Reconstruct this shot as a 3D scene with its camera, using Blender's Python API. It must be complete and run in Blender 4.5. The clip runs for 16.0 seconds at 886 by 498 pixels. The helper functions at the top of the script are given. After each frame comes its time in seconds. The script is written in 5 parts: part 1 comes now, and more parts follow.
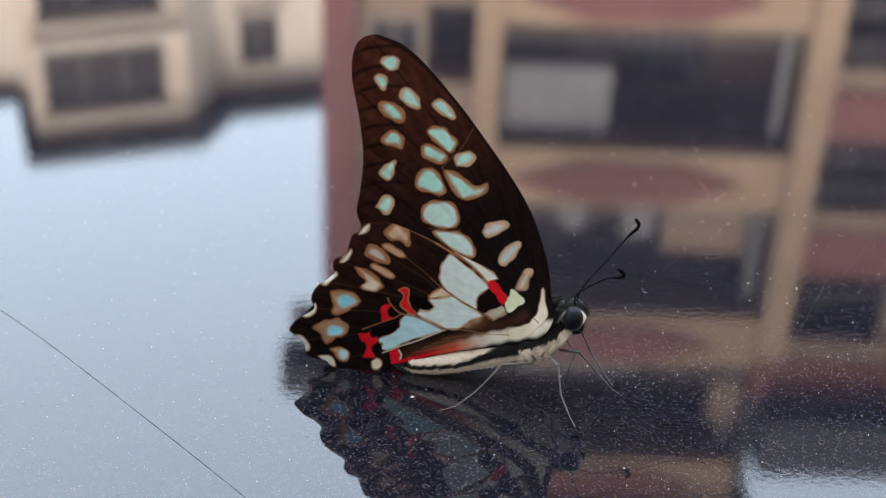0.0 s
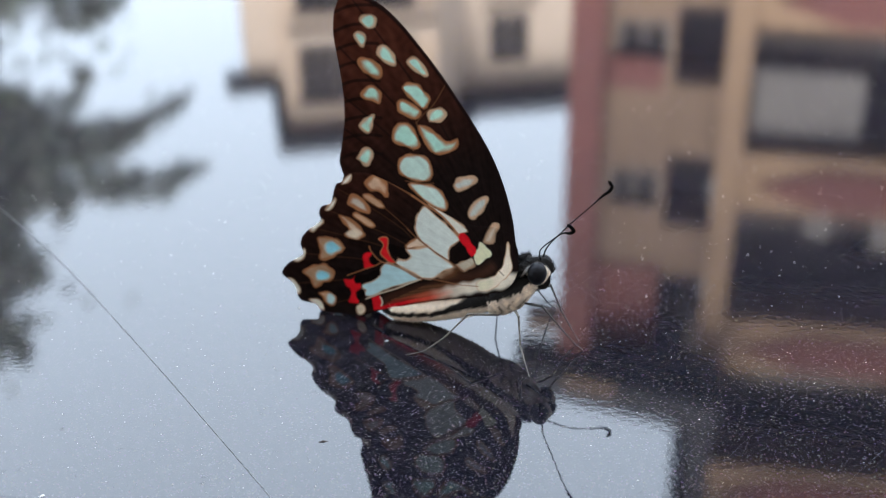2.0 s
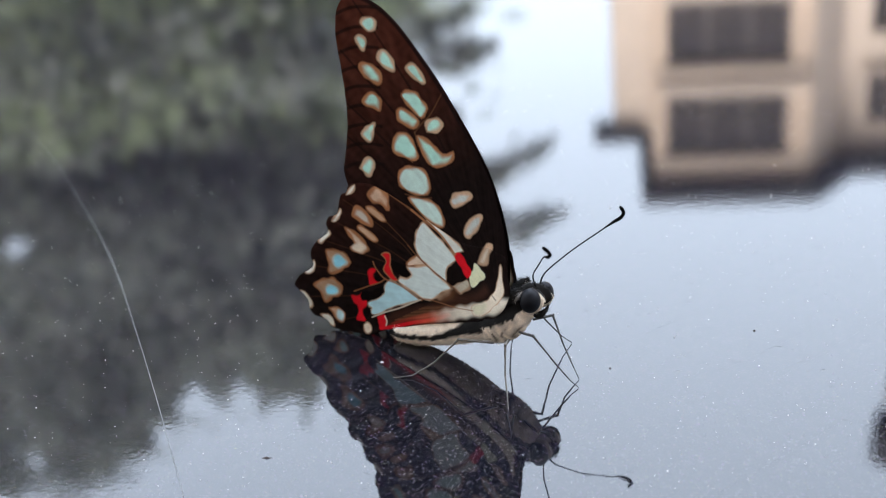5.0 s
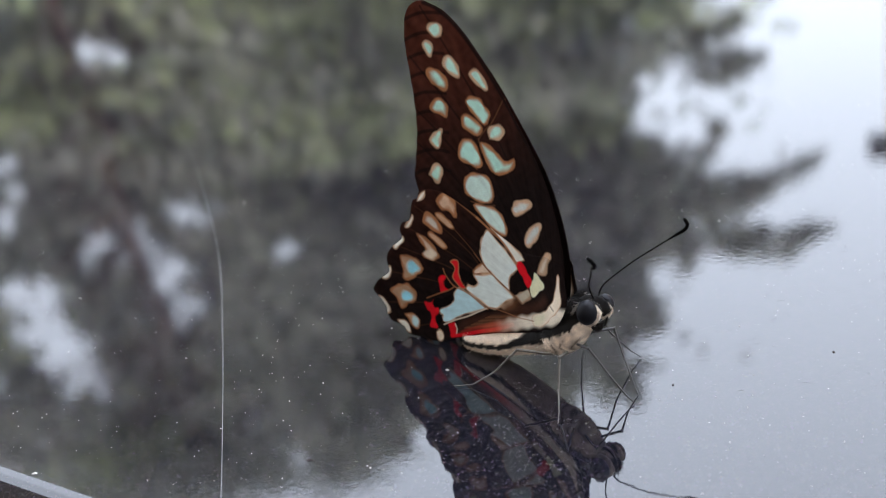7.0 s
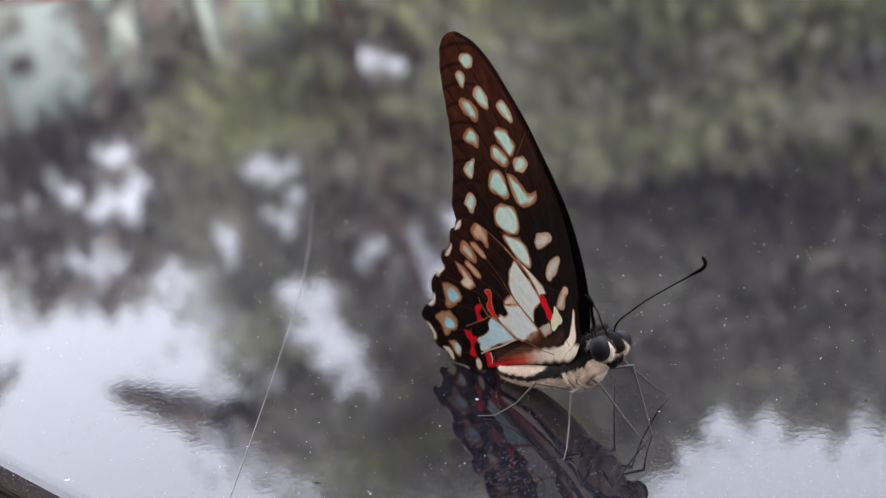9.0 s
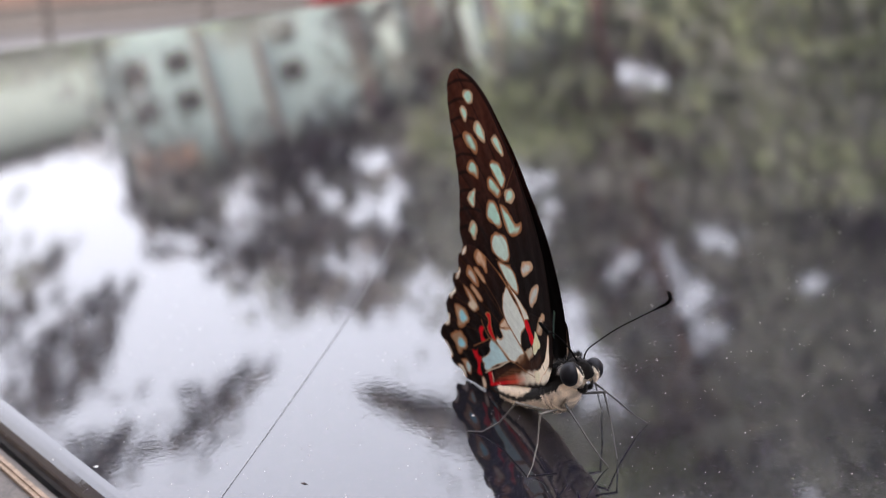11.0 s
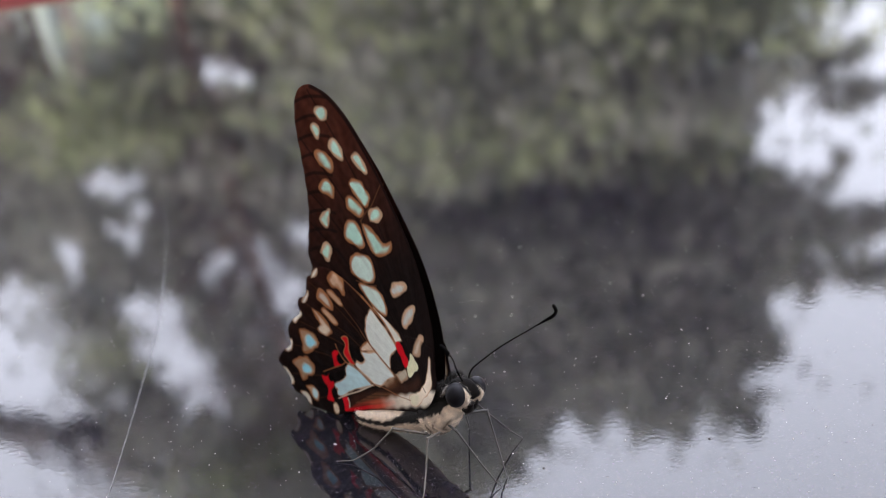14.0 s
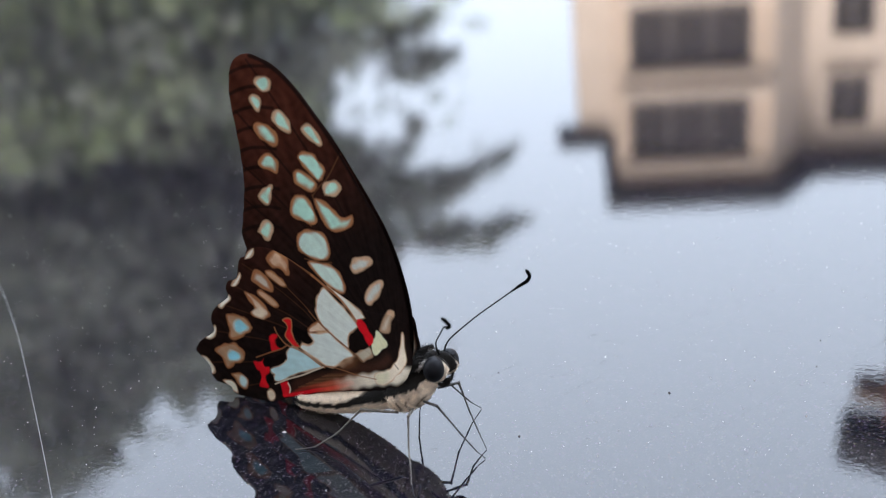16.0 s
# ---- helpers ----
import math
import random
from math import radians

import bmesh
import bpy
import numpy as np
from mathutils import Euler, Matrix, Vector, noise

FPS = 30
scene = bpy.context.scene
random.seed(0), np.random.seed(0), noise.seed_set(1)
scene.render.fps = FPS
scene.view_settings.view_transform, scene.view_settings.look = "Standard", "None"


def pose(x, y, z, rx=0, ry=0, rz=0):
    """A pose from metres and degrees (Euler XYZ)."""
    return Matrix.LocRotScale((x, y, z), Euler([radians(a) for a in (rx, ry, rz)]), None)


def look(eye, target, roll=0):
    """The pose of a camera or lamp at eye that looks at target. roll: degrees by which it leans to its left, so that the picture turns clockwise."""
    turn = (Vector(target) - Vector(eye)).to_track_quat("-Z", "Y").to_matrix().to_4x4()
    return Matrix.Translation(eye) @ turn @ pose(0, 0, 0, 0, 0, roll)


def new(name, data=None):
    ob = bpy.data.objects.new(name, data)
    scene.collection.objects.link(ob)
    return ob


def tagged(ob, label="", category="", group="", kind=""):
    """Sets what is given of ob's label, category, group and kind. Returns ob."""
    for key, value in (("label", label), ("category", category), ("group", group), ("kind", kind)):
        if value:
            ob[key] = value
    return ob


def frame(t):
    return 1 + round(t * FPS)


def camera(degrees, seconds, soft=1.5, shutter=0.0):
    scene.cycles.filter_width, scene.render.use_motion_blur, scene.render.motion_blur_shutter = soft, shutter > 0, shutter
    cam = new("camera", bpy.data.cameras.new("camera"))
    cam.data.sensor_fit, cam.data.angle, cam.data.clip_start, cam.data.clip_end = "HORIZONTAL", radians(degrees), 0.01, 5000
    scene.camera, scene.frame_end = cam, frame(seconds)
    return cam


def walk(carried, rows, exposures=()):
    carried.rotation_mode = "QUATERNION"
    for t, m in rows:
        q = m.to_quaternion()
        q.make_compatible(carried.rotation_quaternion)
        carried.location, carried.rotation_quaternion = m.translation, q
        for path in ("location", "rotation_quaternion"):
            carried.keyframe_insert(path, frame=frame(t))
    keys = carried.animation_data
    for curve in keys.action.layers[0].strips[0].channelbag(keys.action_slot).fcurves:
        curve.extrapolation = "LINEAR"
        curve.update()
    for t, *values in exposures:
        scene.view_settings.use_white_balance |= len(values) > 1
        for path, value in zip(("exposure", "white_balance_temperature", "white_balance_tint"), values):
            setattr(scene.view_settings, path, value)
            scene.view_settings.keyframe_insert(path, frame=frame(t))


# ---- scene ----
# ---------------------------------------------------------------- camera
# Lengths on the car are in millimetres along its bonnet: x along the insect, z square to the paint.
MM = 0.001
BONNET_HEIGHT = 0.95
UP = Vector((-0.045, 0.14, 0.989)).normalized()      # true vertical seen from the sloping bonnet
AX = (Vector((1, 0, 0)) - UP.x * UP).normalized()
AY = UP.cross(AX)
TILT = Matrix((AX, AY, UP)).to_4x4()
BONNET = Matrix.Translation((0, 0, BONNET_HEIGHT)) @ TILT

cam = camera(31.2, 16.0, soft=1.1)
cam.data.dof.use_dof = True
cam.data.dof.focus_distance = 0.188
cam.data.dof.aperture_fstop = 31.0

# seconds, eye x, y, z in mm on the bonnet, yaw, pitch, roll in degrees
PATH = [
    (0, -13.63, -174.30, 99.66, -2.84, -25.30, -1.16),
    (0.5, -10.45, -178.06, 102.49, -1.77, -26.12, -1.18),
    (1, 2.93, -184.08, 101.75, 0.92, -25.99, -1.63),
    (1.5, 11.57, -184.72, 98.36, 4.58, -25.38, -2.10),
    (2, 19.53, -184.52, 97.27, 6.73, -25.04, -2.46),
    (2.5, 28.49, -182.85, 96.77, 8.51, -24.62, -2.70),
    (3, 34.71, -177.55, 94.82, 11.47, -24.62, -3.30),
    (3.5, 43.50, -173.39, 92.66, 13.58, -24.36, -3.48),
    (4, 46.21, -173.02, 91.67, 15.32, -23.96, -3.87),
    (4.2, 51.04, -170.70, 90.55, 16.78, -23.84, -3.86),
    (4.7, 57.26, -167.78, 88.25, 19.18, -23.14, -4.14),
    (5.2, 62.59, -164.79, 85.49, 21.84, -22.00, -4.51),
    (5.8, 68.36, -161.27, 82.81, 25.10, -20.74, -5.06),
    (6.3, 73.10, -158.52, 82.12, 27.64, -20.36, -5.60),
    (6.5, 75.30, -156.91, 83.61, 28.48, -20.75, -5.88),
    (7, 81.30, -155.30, 83.64, 30.86, -21.21, -6.65),
    (7.5, 84.77, -152.23, 82.93, 33.38, -20.59, -6.97),
    (8, 94.01, -146.16, 82.92, 36.19, -20.08, -7.48),
    (8.5, 99.98, -143.19, 82.36, 38.77, -19.92, -8.07),
    (9, 105.68, -139.28, 82.53, 41.23, -19.56, -8.41),
    (9.5, 114.02, -134.27, 82.58, 43.72, -19.05, -8.53),
    (10, 119.92, -131.64, 81.79, 46.08, -18.67, -8.71),
    (10.2, 122.63, -129.83, 82.97, 47.07, -18.65, -8.70),
    (10.7, 131.06, -126.68, 83.16, 49.49, -18.11, -8.87),
    (11.2, 139.96, -124.86, 83.32, 51.46, -17.45, -9.06),
    (11.75, 146.24, -123.95, 83.36, 52.34, -16.95, -9.12),
    (12.3, 144.43, -123.70, 83.17, 51.03, -17.06, -8.87),
    (12.5, 140.05, -122.70, 82.56, 49.86, -17.49, -8.69),
    (13, 131.10, -127.43, 84.22, 44.41, -17.64, -7.61),
    (13.5, 117.70, -134.62, 86.51, 39.80, -18.62, -7.25),
    (14, 106.80, -141.24, 88.02, 35.39, -19.86, -7.13),
    (14.5, 100.95, -146.80, 89.16, 31.67, -20.91, -6.81),
    (15, 92.07, -151.63, 90.35, 28.20, -21.64, -6.49),
    (15.5, 83.44, -156.95, 92.04, 23.98, -21.75, -5.73),
    (16, 64.87, -155.38, 89.71, 19.38, -22.32, -4.68),
]


def eye_pose(x, y, z, yaw, pitch, roll):
    return BONNET @ pose(x * MM, y * MM, z * MM, 90 + pitch, 0, yaw) @ pose(0, 0, 0, 0, 0, roll)


walk(cam, [(r[0], eye_pose(*r[1:])) for r in PATH], [
    (0.0, 3.58, 6600, 8), (4.0, 3.62, 6600, 10), (7.0, 3.50, 6900, 14), (9.0, 3.66, 7200, 20),
    (12.5, 3.52, 7300, 21), (14.5, 3.54, 7050, 19), (16.0, 3.48, 6700, 12)])

# ---------------------------------------------------------------- sky and sun
world = bpy.data.worlds.new("sky")
scene.world = world
world.use_nodes = True
wn, wl = world.node_tree.nodes, world.node_tree.links
sky = wn.new("ShaderNodeTexSky")
sky.sky_type = "NISHITA"
sky.sun_disc = False
sky.sun_elevation = radians(48)
sky.sun_rotation = radians(165)
sky.air_density = 1.6
sky.dust_density = 5.0
sky.ozone_density = 1.0
wn["Background"].inputs["Strength"].default_value = 0.15
# cloud cover, as under any overcast sky brighter overhead than near the horizon
way, axis, cloud = wn.new("ShaderNodeTexCoord"), wn.new("ShaderNodeSeparateXYZ"), wn.new("ShaderNodeMix")
wl.new(way.outputs["Generated"], axis.inputs[0])
cloud.data_type = "RGBA"
cloud.inputs["A"].default_value = (0.80, 0.81, 0.83, 1)
cloud.inputs["B"].default_value = (3.75, 4.42, 5.35, 1)
wl.new(axis.outputs["Z"], cloud.inputs["Factor"])
veil = wn.new("ShaderNodeMix")
veil.data_type = "RGBA"
veil.inputs["Factor"].default_value = 0.86
wl.new(cloud.outputs["Result"], veil.inputs["B"])
wl.new(sky.outputs[0], veil.inputs["A"])
wl.new(veil.outputs["Result"], wn["Background"].inputs["Color"])
sun = new("sun", bpy.data.lights.new("sun", "SUN"))
sun.data.energy, sun.data.angle, sun.data.color = 1.35, radians(25), (1.0, 0.96, 0.91)
sun.matrix_world = look((0, 0, 0), (0.16, 0.65, -0.74))

# ---------------------------------------------------------------- materials


def material(name, color, rough=0.6, metal=0.0, scale=20.0, vary=0.25, bump=0.0, fine=6.0, island=0.0, ior=1.5, coat=0.0):
    """A surface of one colour, varied at two scales, with relief."""
    m = bpy.data.materials.new(name)
    m.use_nodes = True
    n, l = m.node_tree.nodes, m.node_tree.links
    b = n["Principled BSDF"]
    b.inputs["Roughness"].default_value = rough
    b.inputs["Metallic"].default_value = metal
    b.inputs["IOR"].default_value = ior
    b.inputs["Coat Weight"].default_value = coat
    tc = n.new("ShaderNodeTexCoord")
    big, small = n.new("ShaderNodeTexNoise"), n.new("ShaderNodeTexNoise")
    big.inputs["Scale"].default_value, small.inputs["Scale"].default_value = scale, scale * fine
    big.inputs["Detail"].default_value, small.inputs["Detail"].default_value = 4, 3
    l.new(tc.outputs["Object"], big.inputs["Vector"])
    l.new(tc.outputs["Object"], small.inputs["Vector"])
    add = n.new("ShaderNodeMath")
    add.operation = "ADD"
    l.new(big.outputs["Fac"], add.inputs[0])
    l.new(small.outputs["Fac"], add.inputs[1])
    ramp = n.new("ShaderNodeMapRange")
    ramp.inputs["From Min"].default_value, ramp.inputs["From Max"].default_value = 0.7, 1.3
    ramp.inputs["To Min"].default_value, ramp.inputs["To Max"].default_value = 1 - vary, 1 + vary
    l.new(add.outputs[0], ramp.inputs["Value"])
    last = ramp.outputs["Result"]
    if island:
        geo = n.new("ShaderNodeNewGeometry")
        spread = n.new("ShaderNodeMapRange")
        spread.inputs["To Min"].default_value, spread.inputs["To Max"].default_value = 1 - island, 1 + island
        l.new(geo.outputs["Random Per Island"], spread.inputs["Value"])
        mul = n.new("ShaderNodeMath")
        mul.operation = "MULTIPLY"
        l.new(last, mul.inputs[0])
        l.new(spread.outputs["Result"], mul.inputs[1])
        last = mul.outputs[0]
    tint = n.new("ShaderNodeVectorMath")
    tint.operation = "SCALE"
    tint.inputs[0].default_value = color
    l.new(last, tint.inputs["Scale"])
    l.new(tint.outputs["Vector"], b.inputs["Base Color"])
    if bump:
        bn = n.new("ShaderNodeBump")
        bn.inputs["Strength"].default_value = bump
        bn.inputs["Distance"].default_value = 0.2 / (scale * fine)
        l.new(small.outputs["Fac"], bn.inputs["Height"])
        l.new(bn.outputs["Normal"], b.inputs["Normal"])
    return m


def attribute_material(name, rough=0.6, translucent=0.0, bump=0.3, grain=4000.0, sheen=0.0, spec=0.15):
    """A surface whose pigment is laid out over the mesh in the attribute 'pigment'."""
    m = bpy.data.materials.new(name)
    m.use_nodes = True
    n, l = m.node_tree.nodes, m.node_tree.links
    b = n["Principled BSDF"]
    b.inputs["Roughness"].default_value = rough
    b.inputs["Sheen Weight"].default_value = sheen
    b.inputs["Specular IOR Level"].default_value = spec
    at = n.new("ShaderNodeAttribute")
    at.attribute_name = "pigment"
    tc, noi = n.new("ShaderNodeTexCoord"), n.new("ShaderNodeTexNoise")
    noi.inputs["Scale"].default_value, noi.inputs["Detail"].default_value = grain, 3
    l.new(tc.outputs["Object"], noi.inputs["Vector"])
    spread = n.new("ShaderNodeMapRange")
    spread.inputs["From Min"].default_value, spread.inputs["From Max"].default_value = 0.3, 0.7
    spread.inputs["To Min"].default_value, spread.inputs["To Max"].default_value = 0.9, 1.1
    l.new(noi.outputs["Fac"], spread.inputs["Value"])
    tint = n.new("ShaderNodeVectorMath")
    tint.operation = "SCALE"
    l.new(at.outputs["Color"], tint.inputs[0])
    l.new(spread.outputs["Result"], tint.inputs["Scale"])
    l.new(tint.outputs["Vector"], b.inputs["Base Color"])
    bn = n.new("ShaderNodeBump")
    bn.inputs["Strength"].default_value, bn.inputs["Distance"].default_value = bump, 0.00008
    l.new(noi.outputs["Fac"], bn.inputs["Height"])
    l.new(bn.outputs["Normal"], b.inputs["Normal"])
    if translucent:
        tr, mix = n.new("ShaderNodeBsdfTranslucent"), n.new("ShaderNodeMixShader")
        mix.inputs[0].default_value = translucent
        l.new(tint.outputs["Vector"], tr.inputs["Color"])
        l.new(b.outputs[0], mix.inputs[1])
        l.new(tr.outputs[0], mix.inputs[2])
        l.new(mix.outputs[0], n["Material Output"].inputs["Surface"])
    return m


def car_paint(name, color, flakes):
    """Black clear-coated paint with fine metallic flakes, orange peel and a thin film of dust."""
    m = bpy.data.materials.new(name)
    m.use_nodes = True
    n, l = m.node_tree.nodes, m.node_tree.links
    b = n["Principled BSDF"]
    b.inputs["IOR"].default_value = 1.49
    b.inputs["Sheen Weight"].default_value = 0.10
    b.inputs["Sheen Roughness"].default_value = 0.2
    tc = n.new("ShaderNodeTexCoord")
    vor = n.new("ShaderNodeTexVoronoi")
    vor.inputs["Scale"].default_value = 6500.0
    l.new(tc.outputs["Object"], vor.inputs["Vector"])
    spark = n.new("ShaderNodeMapRange")
    spark.inputs["From Min"].default_value, spark.inputs["From Max"].default_value = 0.45, 1.0
    sep = n.new("ShaderNodeSeparateColor")
    l.new(vor.outputs["Color"], sep.inputs["Color"])
    l.new(sep.outputs["Red"], spark.inputs["Value"])
    rare = n.new("ShaderNodeMath")
    rare.operation = "POWER"
    rare.inputs[1].default_value = 3.0
    l.new(spark.outputs["Result"], rare.inputs[0])
    hue = n.new("ShaderNodeMix")
    hue.data_type, hue.blend_type = "RGBA", "MULTIPLY"
    hue.inputs["Factor"].default_value = 0.6
    hue.inputs["A"].default_value = (*flakes, 1)
    l.new(vor.outputs["Color"], hue.inputs["B"])
    mixc = n.new("ShaderNodeMix")
    mixc.data_type = "RGBA"
    l.new(rare.outputs[0], mixc.inputs["Factor"])
    mixc.inputs["A"].default_value = (*color, 1)
    l.new(hue.outputs["Result"], mixc.inputs["B"])
    l.new(mixc.outputs["Result"], b.inputs["Base Color"])
    dust, film = n.new("ShaderNodeTexNoise"), n.new("ShaderNodeMapRange")
    dust.inputs["Scale"].default_value, dust.inputs["Detail"].default_value = 40.0, 8
    l.new(tc.outputs["Object"], dust.inputs["Vector"])
    film.inputs["From Min"].default_value, film.inputs["From Max"].default_value = 0.3, 0.75
    film.inputs["To Min"].default_value, film.inputs["To Max"].default_value = 0.008, 0.03
    l.new(dust.outputs["Fac"], film.inputs["Value"])
    l.new(film.outputs["Result"], b.inputs["Roughness"])
    peel, bn = n.new("ShaderNodeTexNoise"), n.new("ShaderNodeBump")
    peel.inputs["Scale"].default_value, peel.inputs["Detail"].default_value = 1000.0, 4
    l.new(tc.outputs["Object"], peel.inputs["Vector"])
    bn.inputs["Strength"].default_value, bn.inputs["Distance"].default_value = 1.0, 0.0000032
    l.new(peel.outputs["Fac"], bn.inputs["Height"])
    l.new(bn.outputs["Normal"], b.inputs["Normal"])
    return m


def glass(name, tint=(0.03, 0.024, 0.021)):
    """Window glass before a dark room."""
    m = material(name, tint, rough=0.08, scale=3.0, vary=0.3, ior=1.28)
    return m


PAINT = car_paint("black_car_paint", (0.0022, 0.0027, 0.0050), (0.047, 0.049, 0.054))
RUBBER = material("dirty_rubber", (0.045, 0.034, 0.026), rough=0.75, scale=300, vary=0.5, bump=0.4)
DIRT = material("brown_dirt", (0.16, 0.11, 0.075), rough=0.95, scale=500, vary=0.5, bump=0.6)
CHIP = material("pale_dust", (0.40, 0.385, 0.365), rough=0.85, scale=400, vary=0.3, island=0.75)
CRUMB = material("pale_crumb", (0.5, 0.48, 0.45), rough=0.8, scale=900, vary=0.3, island=0.3)
DARKCHIP = material("dark_grit", (0.03, 0.02, 0.018), rough=0.8, scale=400, vary=0.4, island=0.4)
SCUFF = material("scuffed_clearcoat", (0.06, 0.06, 0.06), rough=0.5, scale=900, vary=0.5, island=0.6)
THREAD = material("grey_thread", (0.10, 0.10, 0.10), rough=0.6, scale=700, vary=0.4)
TYRE = material("tyre_rubber", (0.02, 0.02, 0.02), rough=0.8, scale=60, vary=0.3)

ASPHALT = material("asphalt", (0.013, 0.0125, 0.0155), rough=0.9, scale=1.2, vary=0.3, bump=0.4, fine=30)
EARTH = material("beige_paving", (0.021, 0.017, 0.015), rough=0.9, scale=1.5, vary=0.3, bump=0.4, fine=20)
KERB = material("concrete_kerb", (0.055, 0.052, 0.05), rough=0.9, scale=4, vary=0.25, bump=0.3)
BEIGE = material("beige_render", (0.44, 0.34, 0.265), rough=0.85, scale=0.8, vary=0.14, bump=0.2, fine=12)
PALE = material("pale_pink_render", (0.48, 0.395, 0.33), rough=0.85, scale=0.7, vary=0.12, bump=0.2, fine=12)
SAND = material("sand_render", (0.265, 0.172, 0.106), rough=0.85, scale=0.8, vary=0.16, bump=0.2, fine=12)
TAN = material("tan_render", (0.19, 0.126, 0.083), rough=0.85, scale=0.8, vary=0.16, bump=0.2, fine=12)
MAROON = material("maroon_render", (0.135, 0.041, 0.031), rough=0.8, scale=0.8, vary=0.2, bump=0.2, fine=12)
# near black: the eaves' underside shade is put into this colour
EAVE = material("shade_dark_eaves_and_ends", (0.017, 0.017, 0.021), rough=0.75, scale=1.5, vary=0.3)
# recess walls with their shade put into the colour; also the brown boards
ROOM = material("shade_toned_recess_and_brown_boards", (0.135, 0.115, 0.105), rough=0.85, scale=0.8, vary=0.3)
SHUTTER = material("grey_shutter", (0.11, 0.10, 0.097), rough=0.6, scale=1.0, vary=0.15)
GLASS = glass("window_glass")
FRAME = material("window_frame", (0.12, 0.10, 0.085), rough=0.6, scale=3, vary=0.2)
TEAL = material("pale_teal_render", (0.265, 0.345, 0.335), rough=0.85, scale=0.7, vary=0.14, bump=0.2, fine=12)
MINT = material("mint_render", (0.40, 0.475, 0.43), rough=0.85, scale=0.7, vary=0.1)
PEACH = material("peach_render", (0.36, 0.25, 0.19), rough=0.85, scale=0.7, vary=0.15)
PLINTH = material("brown_plinth", (0.085, 0.058, 0.048), rough=0.9, scale=1.0, vary=0.25)
# warm buff for the added rear wall, picked for the light it bounces
BOUNCE_WALL = material("buff_bounce_render", (0.46, 0.38, 0.31), rough=0.9, scale=0.5, vary=0.2)
RED = material("red_car_paint", (0.05, 0.0015, 0.0025), rough=0.4, scale=3, vary=0.1, coat=0.25)
BARK = material("reddish_bark", (0.12, 0.075, 0.058), rough=0.95, scale=8, vary=0.45, bump=0.8)
GREYBARK = material("grey_bark", (0.030, 0.027, 0.026), rough=0.95, scale=8, vary=0.45, bump=0.8)
LEAF = material("dark_leaves", (0.178, 0.189, 0.175), rough=0.6, scale=1.0, vary=0.25, island=0.3)
LEAF_LIGHT = material("fresh_leaves", (0.205, 0.240, 0.145), rough=0.6, scale=0.8, vary=0.25, island=0.3)
LEAF_FROND = material("grey_green_leaves", (0.150, 0.150, 0.152), rough=0.55, scale=1.0, vary=0.3, island=0.45)


def let_light_through(m, share):
    """Thin leaves pass a share of the light on to their other side."""
    n, l = m.node_tree.nodes, m.node_tree.links
    b, out = n["Principled BSDF"], n["Material Output"]
    t, mix = n.new("ShaderNodeBsdfTranslucent"), n.new("ShaderNodeMixShader")
    bright = n.new("ShaderNodeVectorMath")
    bright.operation = "MULTIPLY"
    bright.inputs[1].default_value = (1.8, 1.86, 1.72)
    l.new(b.inputs["Base Color"].links[0].from_socket, bright.inputs[0])
    l.new(bright.outputs["Vector"], t.inputs["Color"])
    mix.inputs["Fac"].default_value = share
    l.new(b.outputs["BSDF"], mix.inputs[1])
    l.new(t.outputs["BSDF"], mix.inputs[2])
    l.new(mix.outputs["Shader"], out.inputs["Surface"])


for leaf in (LEAF, LEAF_LIGHT):
    let_light_through(leaf, 0.45)

WING = attribute_material("wing_scales", rough=0.62, translucent=0.14, bump=0.5, grain=9000.0, spec=0.02)
FUR = attribute_material("body_hair", rough=0.9, bump=0.9, grain=7000.0, sheen=0.03)
EYE = material("compound_eye", (0.007, 0.007, 0.009), rough=0.46, scale=9000, vary=0.25, bump=0.35, fine=2, ior=1.22)
CHITIN = material("black_chitin", (0.0012, 0.0011, 0.001), rough=0.9, scale=6000, vary=0.3, bump=0.3, ior=1.12)
LEGPALE = material("grey_leg_scales", (0.095, 0.084, 0.07), rough=0.7, scale=6000, vary=0.35, bump=0.5)
LEGDARK = material("dark_leg_scales", (0.035, 0.032, 0.03), rough=0.6, scale=6000, vary=0.35, bump=0.4)

# ---------------------------------------------------------------- building helpers


def part(name, bm, mat, parent=None, label="", smooth=False):
    """Links a bmesh as one mesh object under a thing or a part."""
    me = bpy.data.meshes.new(name)
    bm.to_mesh(me)
    bm.free()
    me.materials.append(mat)
    if smooth:
        me.shade_smooth()
    ob = new(name, me)
    ob.parent = parent
    return tagged(ob, label)


def mesh_part(name, verts, faces, mat, parent=None, label="", smooth=False):
    me = bpy.data.meshes.new(name)
    me.from_pydata([tuple(map(float, v)) for v in verts], [], [tuple(map(int, f)) for f in faces])
    me.materials.append(mat)
    if smooth:
        me.shade_smooth()
    ob = new(name, me)
    ob.parent = parent
    return tagged(ob, label)


def thing(name, m, label, category, group="", kind=""):
    ob = new(name)
    ob.empty_display_size = 0.01
    ob.matrix_world = m
    return tagged(ob, label, category, group, kind)


def box(x0, x1, y0, y1, z0, z1, bevel=0.0):
    bm = bmesh.new()
    bmesh.ops.create_cube(bm, size=1.0, matrix=Matrix.Translation(((x0 + x1) / 2, (y0 + y1) / 2, (z0 + z1) / 2)) @ Matrix.Diagonal((abs(x1 - x0), abs(y1 - y0), abs(z1 - z0), 1)))
    if bevel:
        bmesh.ops.bevel(bm, geom=bm.edges[:], offset=bevel, segments=2, affect="EDGES")
    return bm


